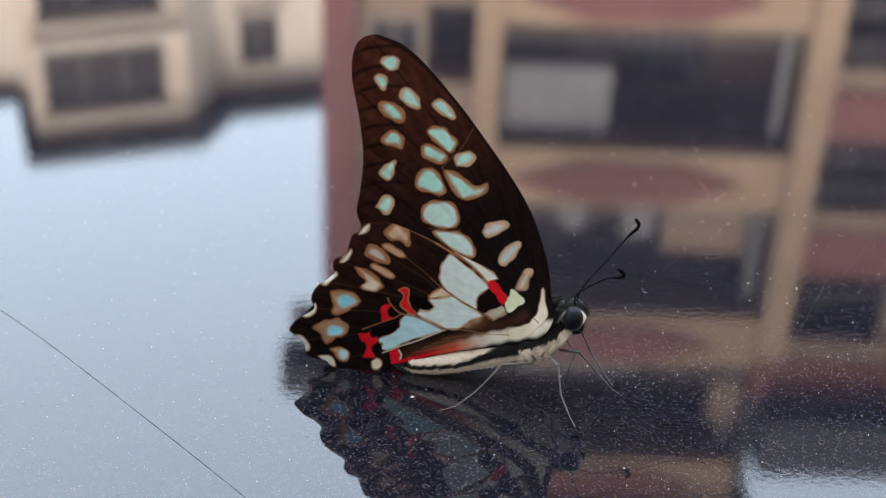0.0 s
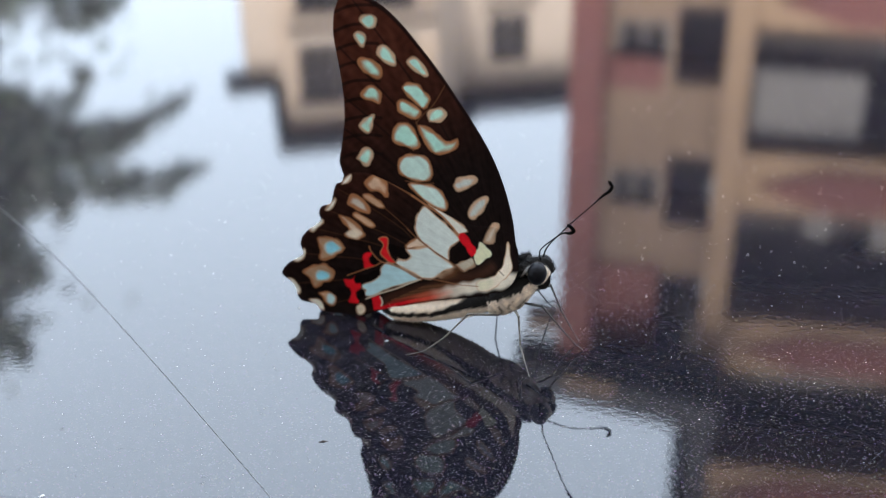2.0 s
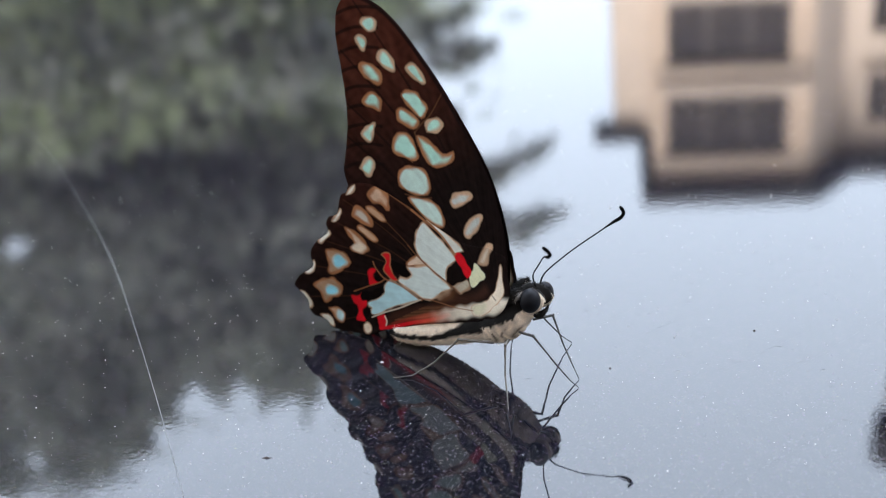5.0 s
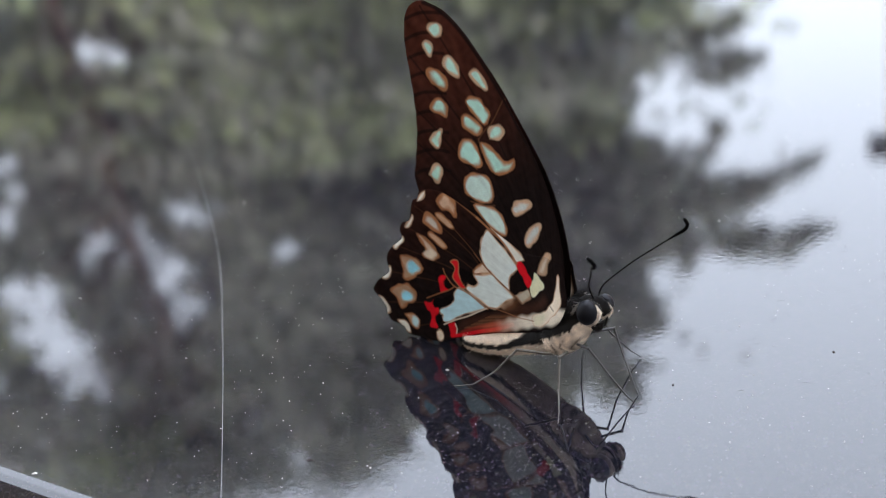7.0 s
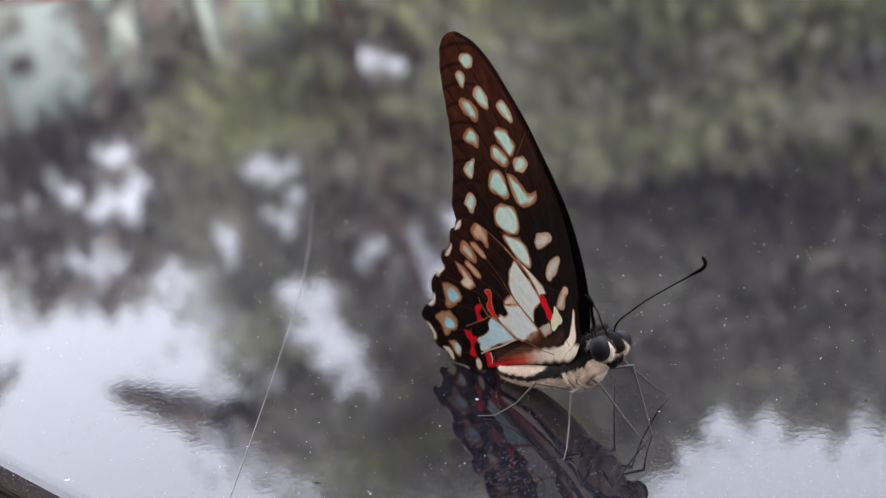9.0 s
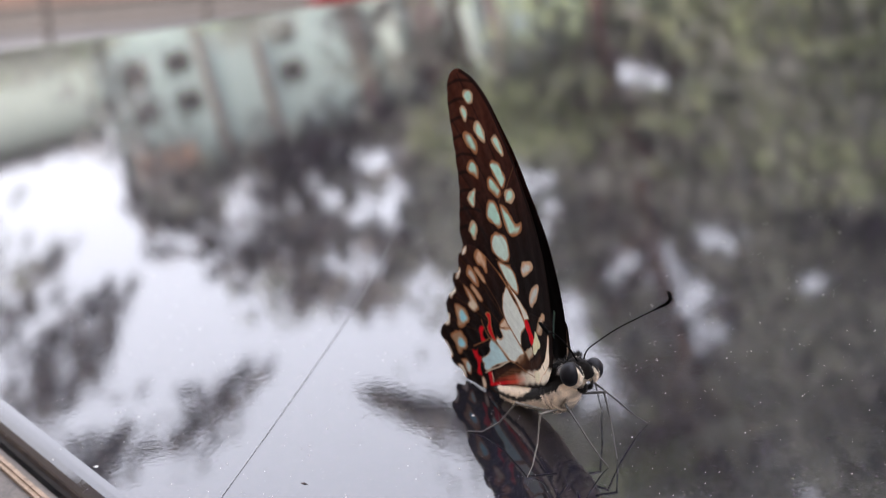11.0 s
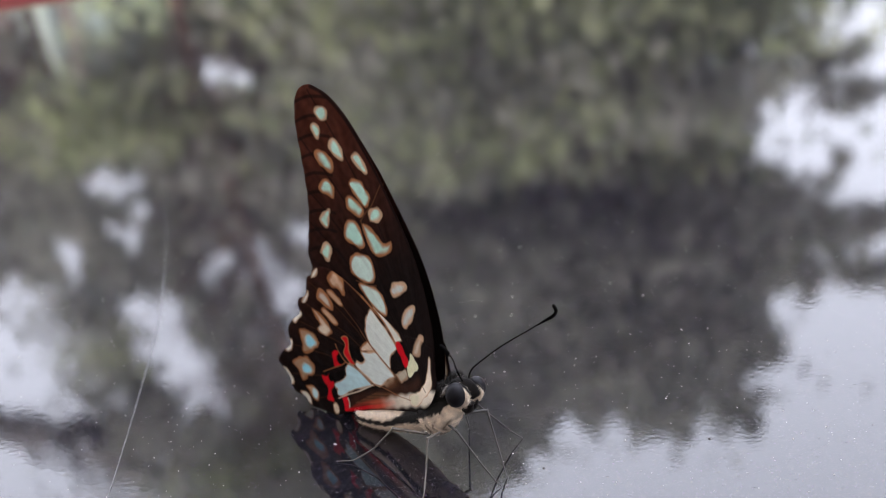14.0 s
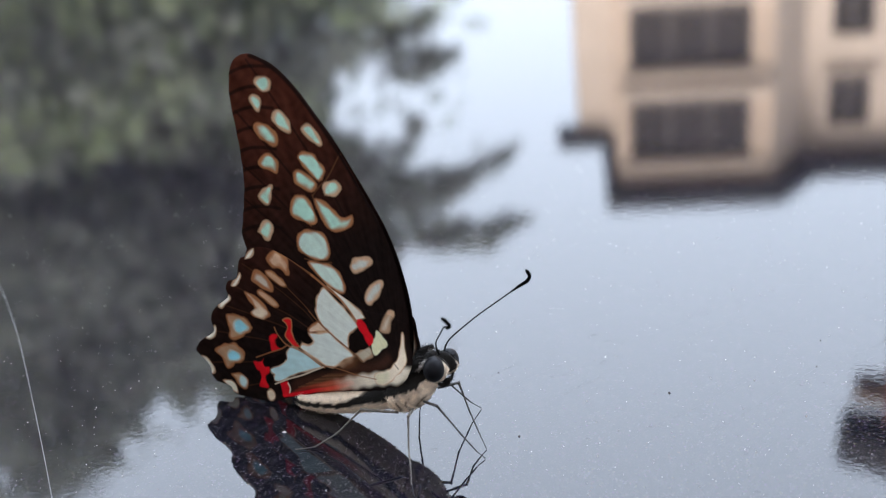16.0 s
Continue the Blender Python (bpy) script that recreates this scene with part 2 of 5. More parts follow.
def tube(points, radii, sides=10, cap=True):
    """Vertices and faces of a round, tapering tube through the points."""
    pts = [Vector([float(q) for q in p]) for p in points]
    verts, faces = [], []
    side = None
    for i, p in enumerate(pts):
        d = (pts[min(i + 1, len(pts) - 1)] - pts[max(i - 1, 0)]).normalized()
        if side is None:
            side = d.orthogonal().normalized()
        side = (side - side.dot(d) * d).normalized()
        other = d.cross(side)
        for k in range(sides):
            a = 2 * math.pi * k / sides
            verts.append(p + float(radii[i]) * (math.cos(a) * side + math.sin(a) * other))
    for i in range(len(pts) - 1):
        for k in range(sides):
            a, b = i * sides + k, i * sides + (k + 1) % sides
            faces.append((a, b, b + sides, a + sides))
    if cap:
        faces.append(tuple(reversed(range(sides))))
        faces.append(tuple(range((len(pts) - 1) * sides, len(pts) * sides)))
    return verts, faces


def spline(points, steps=8, closed=False):
    """Catmull-Rom curve through the points, as an array."""
    p = np.array(points, float)
    n = len(p)
    out = []
    for i in range(n if closed else n - 1):
        if closed:
            a, b, c, d = p[(i - 1) % n], p[i], p[(i + 1) % n], p[(i + 2) % n]
        else:
            a, b, c, d = p[max(i - 1, 0)], p[i], p[i + 1], p[min(i + 2, n - 1)]
        for s in np.arange(steps) / steps:
            out.append(0.5 * (2 * b + (c - a) * s + (2 * a - 5 * b + 4 * c - d) * s**2 + (3 * b - a - 3 * c + d) * s**3))
    if not closed:
        out.append(p[-1])
    return np.array(out)


def bearing(az, dist, z=0.0):
    """A point on the ground at an azimuth, in degrees from +x, and a distance from the insect."""
    return Vector((dist * math.cos(radians(az)), dist * math.sin(radians(az)), z))


# ---------------------------------------------------------------- ground and street
ground = part("ground", box(-400, 400, -400, 400, -0.2, 0.0), ASPHALT)
tagged(ground, "grey asphalt yard that reaches the horizon", "ground", kind="structure")


def strip(name, az, near, far, half, top, mat, label, category):
    """A low slab on the ground, square to an azimuth."""
    bm = box(-half, half, near, far, 0.004, top, 0.02)
    bm.transform(pose(0, 0, 0, 0, 0, az - 90))
    ob = part(name, bm, mat)
    return tagged(ob, label, category, kind="structure")


strip("kerb", 152, 33.6, 33.9, 24, 0.14, KERB, "grey concrete kerb along the yard", "kerb")
strip("pavement", 152, 33.9, 39.5, 24, 0.13, EARTH, "beige paving before the teal building", "pavement")

# ---------------------------------------------------------------- buildings


def building(name, az, dist, label):
    """An empty at the foot of a facade; x runs to the viewer's right, y away, z up."""
    m = Matrix.Translation(bearing(az, dist)) @ pose(0, 0, 0, 0, 0, az - 90)
    return thing(name, m, label, "building")


def window(x0, x1, z0, z1, y, parent, bars=1):
    """A framed window with a recessed pane, set into a wall face at depth y."""
    f = 0.09
    frame_bm = bmesh.new()
    for a, b, c, d in ((x0, x1, z0, z0 + f), (x0, x1, z1 - f, z1), (x0, x0 + f, z0 + f, z1 - f), (x1 - f, x1, z0 + f, z1 - f)):
        tmp = box(a, b, y - 0.06, y + 0.1, c, d)
        me = bpy.data.meshes.new("tmp")
        tmp.to_mesh(me)
        tmp.free()
        frame_bm.from_mesh(me)
        bpy.data.meshes.remove(me)
    for k in range(bars):
        xm = x0 + (x1 - x0) * (k + 1) / (bars + 1)
        tmp = box(xm - 0.03, xm + 0.03, y - 0.03, y + 0.06, z0 + f, z1 - f)
        me = bpy.data.meshes.new("tmp")
        tmp.to_mesh(me)
        tmp.free()
        frame_bm.from_mesh(me)
        bpy.data.meshes.remove(me)
    w = part("window", frame_bm, FRAME, parent)
    part("pane", box(x0 + f, x1 - f, y + 0.02, y + 0.05, z0 + f, z1 - f), GLASS, w)
    return w


def wall_with_holes(x0, x1, z0, z1, y0, y1, holes, mat, parent, name="wall"):
    """A wall slab with rectangular openings, built as butting blocks in one mesh."""
    xs = sorted({x0, x1, *(h[0] for h in holes), *(h[1] for h in holes)})
    zs = sorted({z0, z1, *(h[2] for h in holes), *(h[3] for h in holes)})
    solid = {}
    for i in range(len(xs) - 1):
        for j in range(len(zs) - 1):
            cx, cz = (xs[i] + xs[i + 1]) / 2, (zs[j] + zs[j + 1]) / 2
            solid[i, j] = not any(h[0] < cx < h[1] and h[2] < cz < h[3] for h in holes)
    bm = bmesh.new()
    cache = {}

    def vert(i, j, y):
        if (i, j, y) not in cache:
            cache[i, j, y] = bm.verts.new((xs[i], y, zs[j]))
        return cache[i, j, y]

    for (i, j), full in solid.items():
        if not full:
            continue
        a = [vert(i, j, y0), vert(i + 1, j, y0), vert(i + 1, j + 1, y0), vert(i, j + 1, y0)]
        b = [vert(i, j, y1), vert(i + 1, j, y1), vert(i + 1, j + 1, y1), vert(i, j + 1, y1)]
        bm.faces.new(a)
        bm.faces.new(b[::-1])
        for di, dj, k in ((0, -1, 0), (1, 0, 1), (0, 1, 2), (-1, 0, 3)):
            if not solid.get((i + di, j + dj), False):
                bm.faces.new((a[k], b[k], b[(k + 1) % 4], a[(k + 1) % 4]))
    bmesh.ops.recalc_face_normals(bm, faces=bm.faces[:])
    return part(name, bm, mat, parent)


def slab(plan, z0, z1, bevel=0.0):
    """An upright prism over a plan."""
    bm = bmesh.new()
    low = [bm.verts.new((x, y, z0)) for x, y in plan]
    high = [bm.verts.new((x, y, z1)) for x, y in plan]
    bm.faces.new(low[::-1])
    bm.faces.new(high)
    for i in range(len(plan)):
        j = (i + 1) % len(plan)
        bm.faces.new((low[i], low[j], high[j], high[i]))
    bmesh.ops.recalc_face_normals(bm, faces=bm.faces[:])
    if bevel:
        bmesh.ops.bevel(bm, geom=bm.edges[:], offset=bevel, segments=2, affect="EDGES")
    return bm


def cream_block():
    """Pale block with strip windows, a splayed corner, a lower end bay and dark projecting eaves."""
    b = building("apartment_block", 104, 42.0, "pale beige apartment block with dark eaves and wide windows")
    holes_a, holes_b = [], []
    for k in range(7):
        z = 21.25 - 2.94 * k
        holes_a.append((1.95, 5.45, z, z + 2.0))
        holes_b.append((7.95, 9.2, z + 0.2, z + 1.9))
    wall_with_holes(1.55, 6.1, 0.0, 24.15, 0.0, 0.35, holes_a, BEIGE, b)
    wall_with_holes(7.2, 16.0, 0.0, 24.15, 1.6, 1.95, holes_b, PALE, b)
    wall_with_holes(0.4, 1.55, 0.0, 22.55, 0.5, 0.85, [], PALE, b)
    part("splayed_wall", slab([(6.1, 0.0), (7.2, 1.6), (7.2, 1.95), (6.9, 1.95), (6.1, 0.35)], 0.0, 24.15), PALE, b)
    part("end_wall", box(0.4, 0.7, 0.85, 11.0, 0.0, 22.55), BEIGE, b)
    part("end_wall", box(1.55, 1.8, 0.35, 11.0, 0.0, 24.0), BEIGE, b)
    part("back_wall", box(1.8, 16.0, 10.6, 11.0, 0.0, 24.0), BEIGE, b)
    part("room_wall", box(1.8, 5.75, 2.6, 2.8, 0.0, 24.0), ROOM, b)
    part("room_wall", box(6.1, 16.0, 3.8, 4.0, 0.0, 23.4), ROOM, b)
    for k in range(7):
        z = 21.25 - 2.94 * k
        window(1.95, 5.45, z, z + 2.0, 0.2, b, 2)
        window(7.95, 9.2, z + 0.2, z + 1.9, 1.8, b, 1)
        part("sill", box(1.7, 6.0, -0.3, -0.003, z - 0.42, z - 0.12), PALE, b)
        part("lintel", box(1.7, 6.0, -0.12, -0.003, z + 2.06, z + 2.3), PALE, b)
        part("sill", box(7.8, 9.35, 1.42, 1.597, z + 0.0, z + 0.17), PALE, b)
        part("curtain", box(2.1, 3.0 + 0.5 * (k % 2), 0.5, 0.54, z + 0.1, z + 1.9), (MAROON, SHUTTER)[k % 2], b)
        part("curtain", box(3.8, 5.3 - 0.4 * (k % 2), 0.5, 0.54, z + 0.1, z + 1.9), (TAN, PLINTH)[k % 2], b)
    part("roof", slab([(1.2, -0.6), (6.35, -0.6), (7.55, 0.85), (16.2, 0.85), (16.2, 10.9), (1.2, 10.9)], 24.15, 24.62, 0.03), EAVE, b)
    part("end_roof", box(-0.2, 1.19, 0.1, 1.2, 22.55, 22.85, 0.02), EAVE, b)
    return b


def brown_block():
    """Tall block with recessed balconies, tan spandrels, maroon bands and a maroon pillar."""
    b = building("apartment_block", 86, 25.0, "tall tan apartment block with recessed balconies and maroon bands")
    part("pillar", box(-1.9, -1.32, -0.5, 0.6, 0.0, 19.44), MAROON, b, "maroon corner pillar")
    # stair strip beside the pillar, with a dark slot before the first column
    holes = [(-1.15, -0.2, 15.5 + 2.95 * k, 16.3 + 2.95 * k) for k in range(-5, 1)]
    wall_with_holes(-1.32, -0.1, 0.0, 19.7, 0.0, 0.3, holes, TAN, b)
    for x0, x1, z0, z1 in holes:
        window(x0, x1, z0, z1, 0.15, b, 1)
        if z0 - 2.2 > 0:
            part("band", box(-1.28, -0.3, -0.06, -0.003, z0 - 2.25, z0 - 1.65), MAROON, b)
    part("band", box(-1.31, -0.1, -0.06, -0.003, 17.6, 19.42), MAROON, b)
    part("stair_wall", box(-0.1, 0.75, 1.2, 1.4, 0.0, 21.0), ROOM, b)
    for k in range(6):
        part("landing", box(-0.1, 0.75, 0.04, 1.2, 13.75 - 2.95 * k, 15.2 - 2.95 * k), TAN, b)
    part("landing", box(-0.1, 0.75, 0.04, 1.2, 16.7, 17.8), TAN, b)
    part("column", box(0.75, 1.2, -0.35, 0.5, 0.0, 19.42), SAND, b)
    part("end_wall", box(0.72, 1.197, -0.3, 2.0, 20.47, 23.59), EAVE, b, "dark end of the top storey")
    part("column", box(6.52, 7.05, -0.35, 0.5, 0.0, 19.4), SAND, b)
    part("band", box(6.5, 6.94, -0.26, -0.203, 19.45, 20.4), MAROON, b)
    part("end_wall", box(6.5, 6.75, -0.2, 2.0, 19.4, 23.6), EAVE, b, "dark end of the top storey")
    part("post", box(5.8, 6.4, -0.1, 0.1, 20.15, 21.1), TAN, b)
    part("shutter", box(1.9, 4.4, 0.9, 0.96, 19.95, 20.7), SHUTTER, b, "grey balcony screen")
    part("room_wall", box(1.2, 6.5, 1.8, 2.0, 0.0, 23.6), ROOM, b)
    for k in range(6):
        z = 14.9 + 3.62 * (k - 3)
        part("spandrel", box(1.2, 6.5, -0.2, 0.05, z, z + 1.2), SAND, b)
        lens = slab([(1.5, -z - 0.66), (2.7, -z - 1.1), (4.6, -z - 1.06), (5.7, -z - 0.66), (4.6, -z - 0.3), (2.7, -z - 0.26)], -0.27, -0.203, 0.02)
        lens.transform(Matrix(((1, 0, 0, 0), (0, 0, 1, 0), (0, -1, 0, 0), (0, 0, 0, 1))))
        part("band", lens, MAROON, b, "pointed maroon panel")
        part("balcony_floor", box(1.2, 6.5, 0.05, 1.8, z + 0.55, z + 0.8), TAN, b)
        part("railing", box(1.2, 6.5, -0.16, -0.11, z + 1.42, z + 1.47), FRAME, b)
        window(3.4, 4.9, z + 1.25, z + 3.3, 1.72, b, 1)
        part("door_panel", box(5.1, 6.4, 1.6, 1.79, z + 1.3, z + 3.1), TAN, b, "tan balcony door")
        part("post", box(6.15, 6.3, 0.1, 0.25, z + 1.2, z + 3.6), SHUTTER, b)
        if k == 3:
            part("shutter", box(4.5, 6.1, 0.4, 0.46, z + 1.35, z + 2.5), TAN, b, "tan balcony screen")
            part("laundry", box(2.5, 3.0, 0.3, 0.36, z + 1.45, z + 2.0, 0.02), SHUTTER, b, "pale laundry on a balcony")
            part("laundry", box(3.7, 4.3, 0.3, 0.36, z + 1.5, z + 2.15, 0.02), SHUTTER, b, "pale laundry on a balcony")
        if k == 3:
            part("shutter", box(1.3, 3.2, 0.1, 0.16, z - 1.5, z - 0.2), SHUTTER, b, "grey roller shutter")
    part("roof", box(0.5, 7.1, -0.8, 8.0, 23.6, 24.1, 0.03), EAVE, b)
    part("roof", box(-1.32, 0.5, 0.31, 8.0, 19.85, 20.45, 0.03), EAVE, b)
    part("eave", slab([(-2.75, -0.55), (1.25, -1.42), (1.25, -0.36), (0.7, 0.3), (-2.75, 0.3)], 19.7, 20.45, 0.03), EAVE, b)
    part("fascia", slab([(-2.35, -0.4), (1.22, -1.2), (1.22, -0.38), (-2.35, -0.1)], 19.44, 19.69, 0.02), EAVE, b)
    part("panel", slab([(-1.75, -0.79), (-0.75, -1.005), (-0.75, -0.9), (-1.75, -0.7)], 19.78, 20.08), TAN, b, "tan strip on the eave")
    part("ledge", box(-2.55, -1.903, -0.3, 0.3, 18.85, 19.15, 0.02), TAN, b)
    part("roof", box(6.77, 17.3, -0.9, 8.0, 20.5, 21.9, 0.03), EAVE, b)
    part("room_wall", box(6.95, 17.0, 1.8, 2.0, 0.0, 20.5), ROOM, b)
    for k in range(7):
        z = 19.35 - 2.95 * k
        part("spandrel", box(6.95, 17.0, -0.2, 0.0, z - 0.35, z + 1.1), TAN, b)
        part("band", box(6.95, 17.0, -0.26, -0.203, z + 0.1, z + 1.05), MAROON, b)
        part("wall", box(8.9, 9.9, -0.1, 0.2, z - 1.85, z - 0.35), TAN, b)
        part("wall", box(12.2, 17.0, -0.1, 0.2, z - 1.85, z - 0.35), TAN, b)
        window(7.1, 8.8, z - 1.8, z - 0.4, 0.9, b, 1)
        window(9.9, 12.2, z - 1.8, z - 0.4, 0.9, b, 2)
        part("railing", box(6.95, 8.9, -0.15, -0.1, z - 1.45, z - 1.4), FRAME, b)
    part("air_conditioner", box(9.2, 9.8, -0.5, -0.11, 13.3, 13.8, 0.03), CRUMB, b, "pale air conditioning unit")
    part("end_wall", box(-1.32, -1.0, 0.6, 8.0, 0.0, 19.7), TAN, b)
    part("back_wall", box(-1.0, 17.0, 7.7, 8.0, 0.0, 20.1), TAN, b)
    return b


def teal_house():
    """Low house in pale teal with small windows, partly behind trees."""
    b = building("house", 150, 40.0, "pale teal rendered house with small dark windows")
    holes = []
    for x in (-1.35, -0.2, 2.6, 9.3, 12.0):
        for z in (4.0, 7.0, 11.9, 13.0):
            holes.append((x - 0.34, x + 0.34, z, z + 0.62))
    wall_with_holes(-2.3, 14.0, 0.8, 15.2, 0.0, 0.35, holes, TEAL, b)
    part("room_wall", box(-2.3, 14.0, 1.6, 1.8, 0.8, 15.0), ROOM, b)
    for h in holes:
        window(*h, 0.2, b, 1)
    part("plinth", box(-9.0, 14.0, -0.12, 0.35, 0.45, 1.9), PLINTH, b)
    part("step", box(-9.0, 14.0, -0.3, 0.35, 0.0, 0.45), KERB, b, "grey concrete step")
    part("wing_wall", box(-9.0, -2.3, 0.3, 0.6, 0.8, 13.5), MINT, b, "mint green rendered wing")
    part("band", box(-2.0, -0.4, -0.1, -0.003, 14.4, 14.95), PEACH, b)
    for x, w in ((5.3, 0.3), (7.25, 0.32)):
        part("pilaster", box(x - w, x + w, -0.25, -0.003, 1.91, 15.0), MINT, b)
    for x, w in ((0.42, 0.1), (1.85, 0.1), (4.45, 0.25), (6.35, 0.4), (8.1, 0.2), (11.0, 0.2)):
        part("downpipe", box(x - w, x + w, -0.16, -0.003, 3.0, 15.1), ROOM, b, "brown boarded strip")
    for z in (5.8, 8.9, 11.0):
        part("ledge", box(-2.3, 14.0, -0.3, -0.003, z, z + 0.2), MINT, b)
    part("roof", box(-2.5, 14.3, -0.4, 9.0, 15.2, 15.5), KERB, b)
    part("roof", box(-9.2, -2.5, -0.1, 9.0, 13.5, 13.7), KERB, b)
    return b


cream_block()
brown_block()
teal_house()


def rear_wall():
    """Unseen wall, added close behind the camera to block sky light on that side."""
    b = building("sky_blocker", -92, 1.5, "unseen buff wall added to block sky light behind the camera")
    part("wall", box(-5, 5, 0, 0.25, 0, 4.2), BOUNCE_WALL, b)
    part("wall", box(-5, -4.75, 0.25, 4, 0, 4.2), BOUNCE_WALL, b)
    part("wall", box(4.75, 5, 0.25, 4, 0, 4.2), BOUNCE_WALL, b)
    part("roof", box(-5.2, 5.2, -0.15, 4.2, 4.2, 4.4), KERB, b)
    return b


rear_wall()

# ---------------------------------------------------------------- trees
rng = np.random.default_rng(7)


def leaf_mesh(name, centres, directions, length, width, mat, parent, label=""):
    """Many small pointed leaves, each a folded pair of triangles-and-quads, as one mesh."""
    c, d = np.array(centres), np.array(directions)
    n = len(c)
    d /= np.linalg.norm(d, axis=1, keepdims=True) + 1e-9
    r = rng.normal(size=(n, 3))
    s = np.cross(d, r)
    s /= np.linalg.norm(s, axis=1, keepdims=True) + 1e-9
    ln = length * rng.uniform(0.6, 1.3, (n, 1))
    wd = width * rng.uniform(0.6, 1.3, (n, 1))
    up = np.cross(s, d) * wd * 0.25
    v = np.stack([c - d * ln * 0.5, c + s * wd * 0.5 + up, c + d * ln * 0.5, c - s * wd * 0.5 + up], 1).reshape(-1, 3)
    me = bpy.data.meshes.new(name)
    me.vertices.add(4 * n)
    me.vertices.foreach_set("co", v.ravel())
    k = np.arange(n) * 4
    tri = np.stack([k, k + 1, k + 2, k, k + 2, k + 3], 1).reshape(-1)
    me.loops.add(len(tri))
    me.loops.foreach_set("vertex_index", tri)
    me.polygons.add(2 * n)
    me.polygons.foreach_set("loop_start", np.arange(2 * n) * 3)
    me.update(calc_edges=True)
    me.materials.append(mat)
    ob = new(name, me)
    ob.parent = parent
    tagged(ob, label, kind="stuff")
    return ob


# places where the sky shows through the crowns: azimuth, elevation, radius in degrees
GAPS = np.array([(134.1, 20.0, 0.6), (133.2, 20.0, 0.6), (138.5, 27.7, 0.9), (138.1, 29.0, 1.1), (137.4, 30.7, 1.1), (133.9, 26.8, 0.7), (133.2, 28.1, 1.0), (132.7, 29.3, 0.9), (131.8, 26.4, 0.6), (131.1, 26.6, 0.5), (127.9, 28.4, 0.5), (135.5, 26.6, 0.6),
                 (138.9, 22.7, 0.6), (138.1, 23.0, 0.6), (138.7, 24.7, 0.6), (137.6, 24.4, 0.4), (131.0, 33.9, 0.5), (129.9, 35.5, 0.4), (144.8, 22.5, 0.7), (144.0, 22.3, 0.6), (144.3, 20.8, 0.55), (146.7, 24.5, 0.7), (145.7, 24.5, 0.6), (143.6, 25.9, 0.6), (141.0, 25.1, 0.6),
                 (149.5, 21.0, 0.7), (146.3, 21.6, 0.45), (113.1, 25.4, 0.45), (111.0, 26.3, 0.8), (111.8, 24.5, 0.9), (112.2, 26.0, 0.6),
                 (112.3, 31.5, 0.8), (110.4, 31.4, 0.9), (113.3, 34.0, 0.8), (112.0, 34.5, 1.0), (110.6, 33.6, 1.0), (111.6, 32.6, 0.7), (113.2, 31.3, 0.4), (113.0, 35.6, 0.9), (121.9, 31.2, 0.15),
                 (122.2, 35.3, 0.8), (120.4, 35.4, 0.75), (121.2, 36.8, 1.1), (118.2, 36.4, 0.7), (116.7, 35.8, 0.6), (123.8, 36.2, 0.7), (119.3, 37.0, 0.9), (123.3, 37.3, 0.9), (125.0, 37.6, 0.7)])


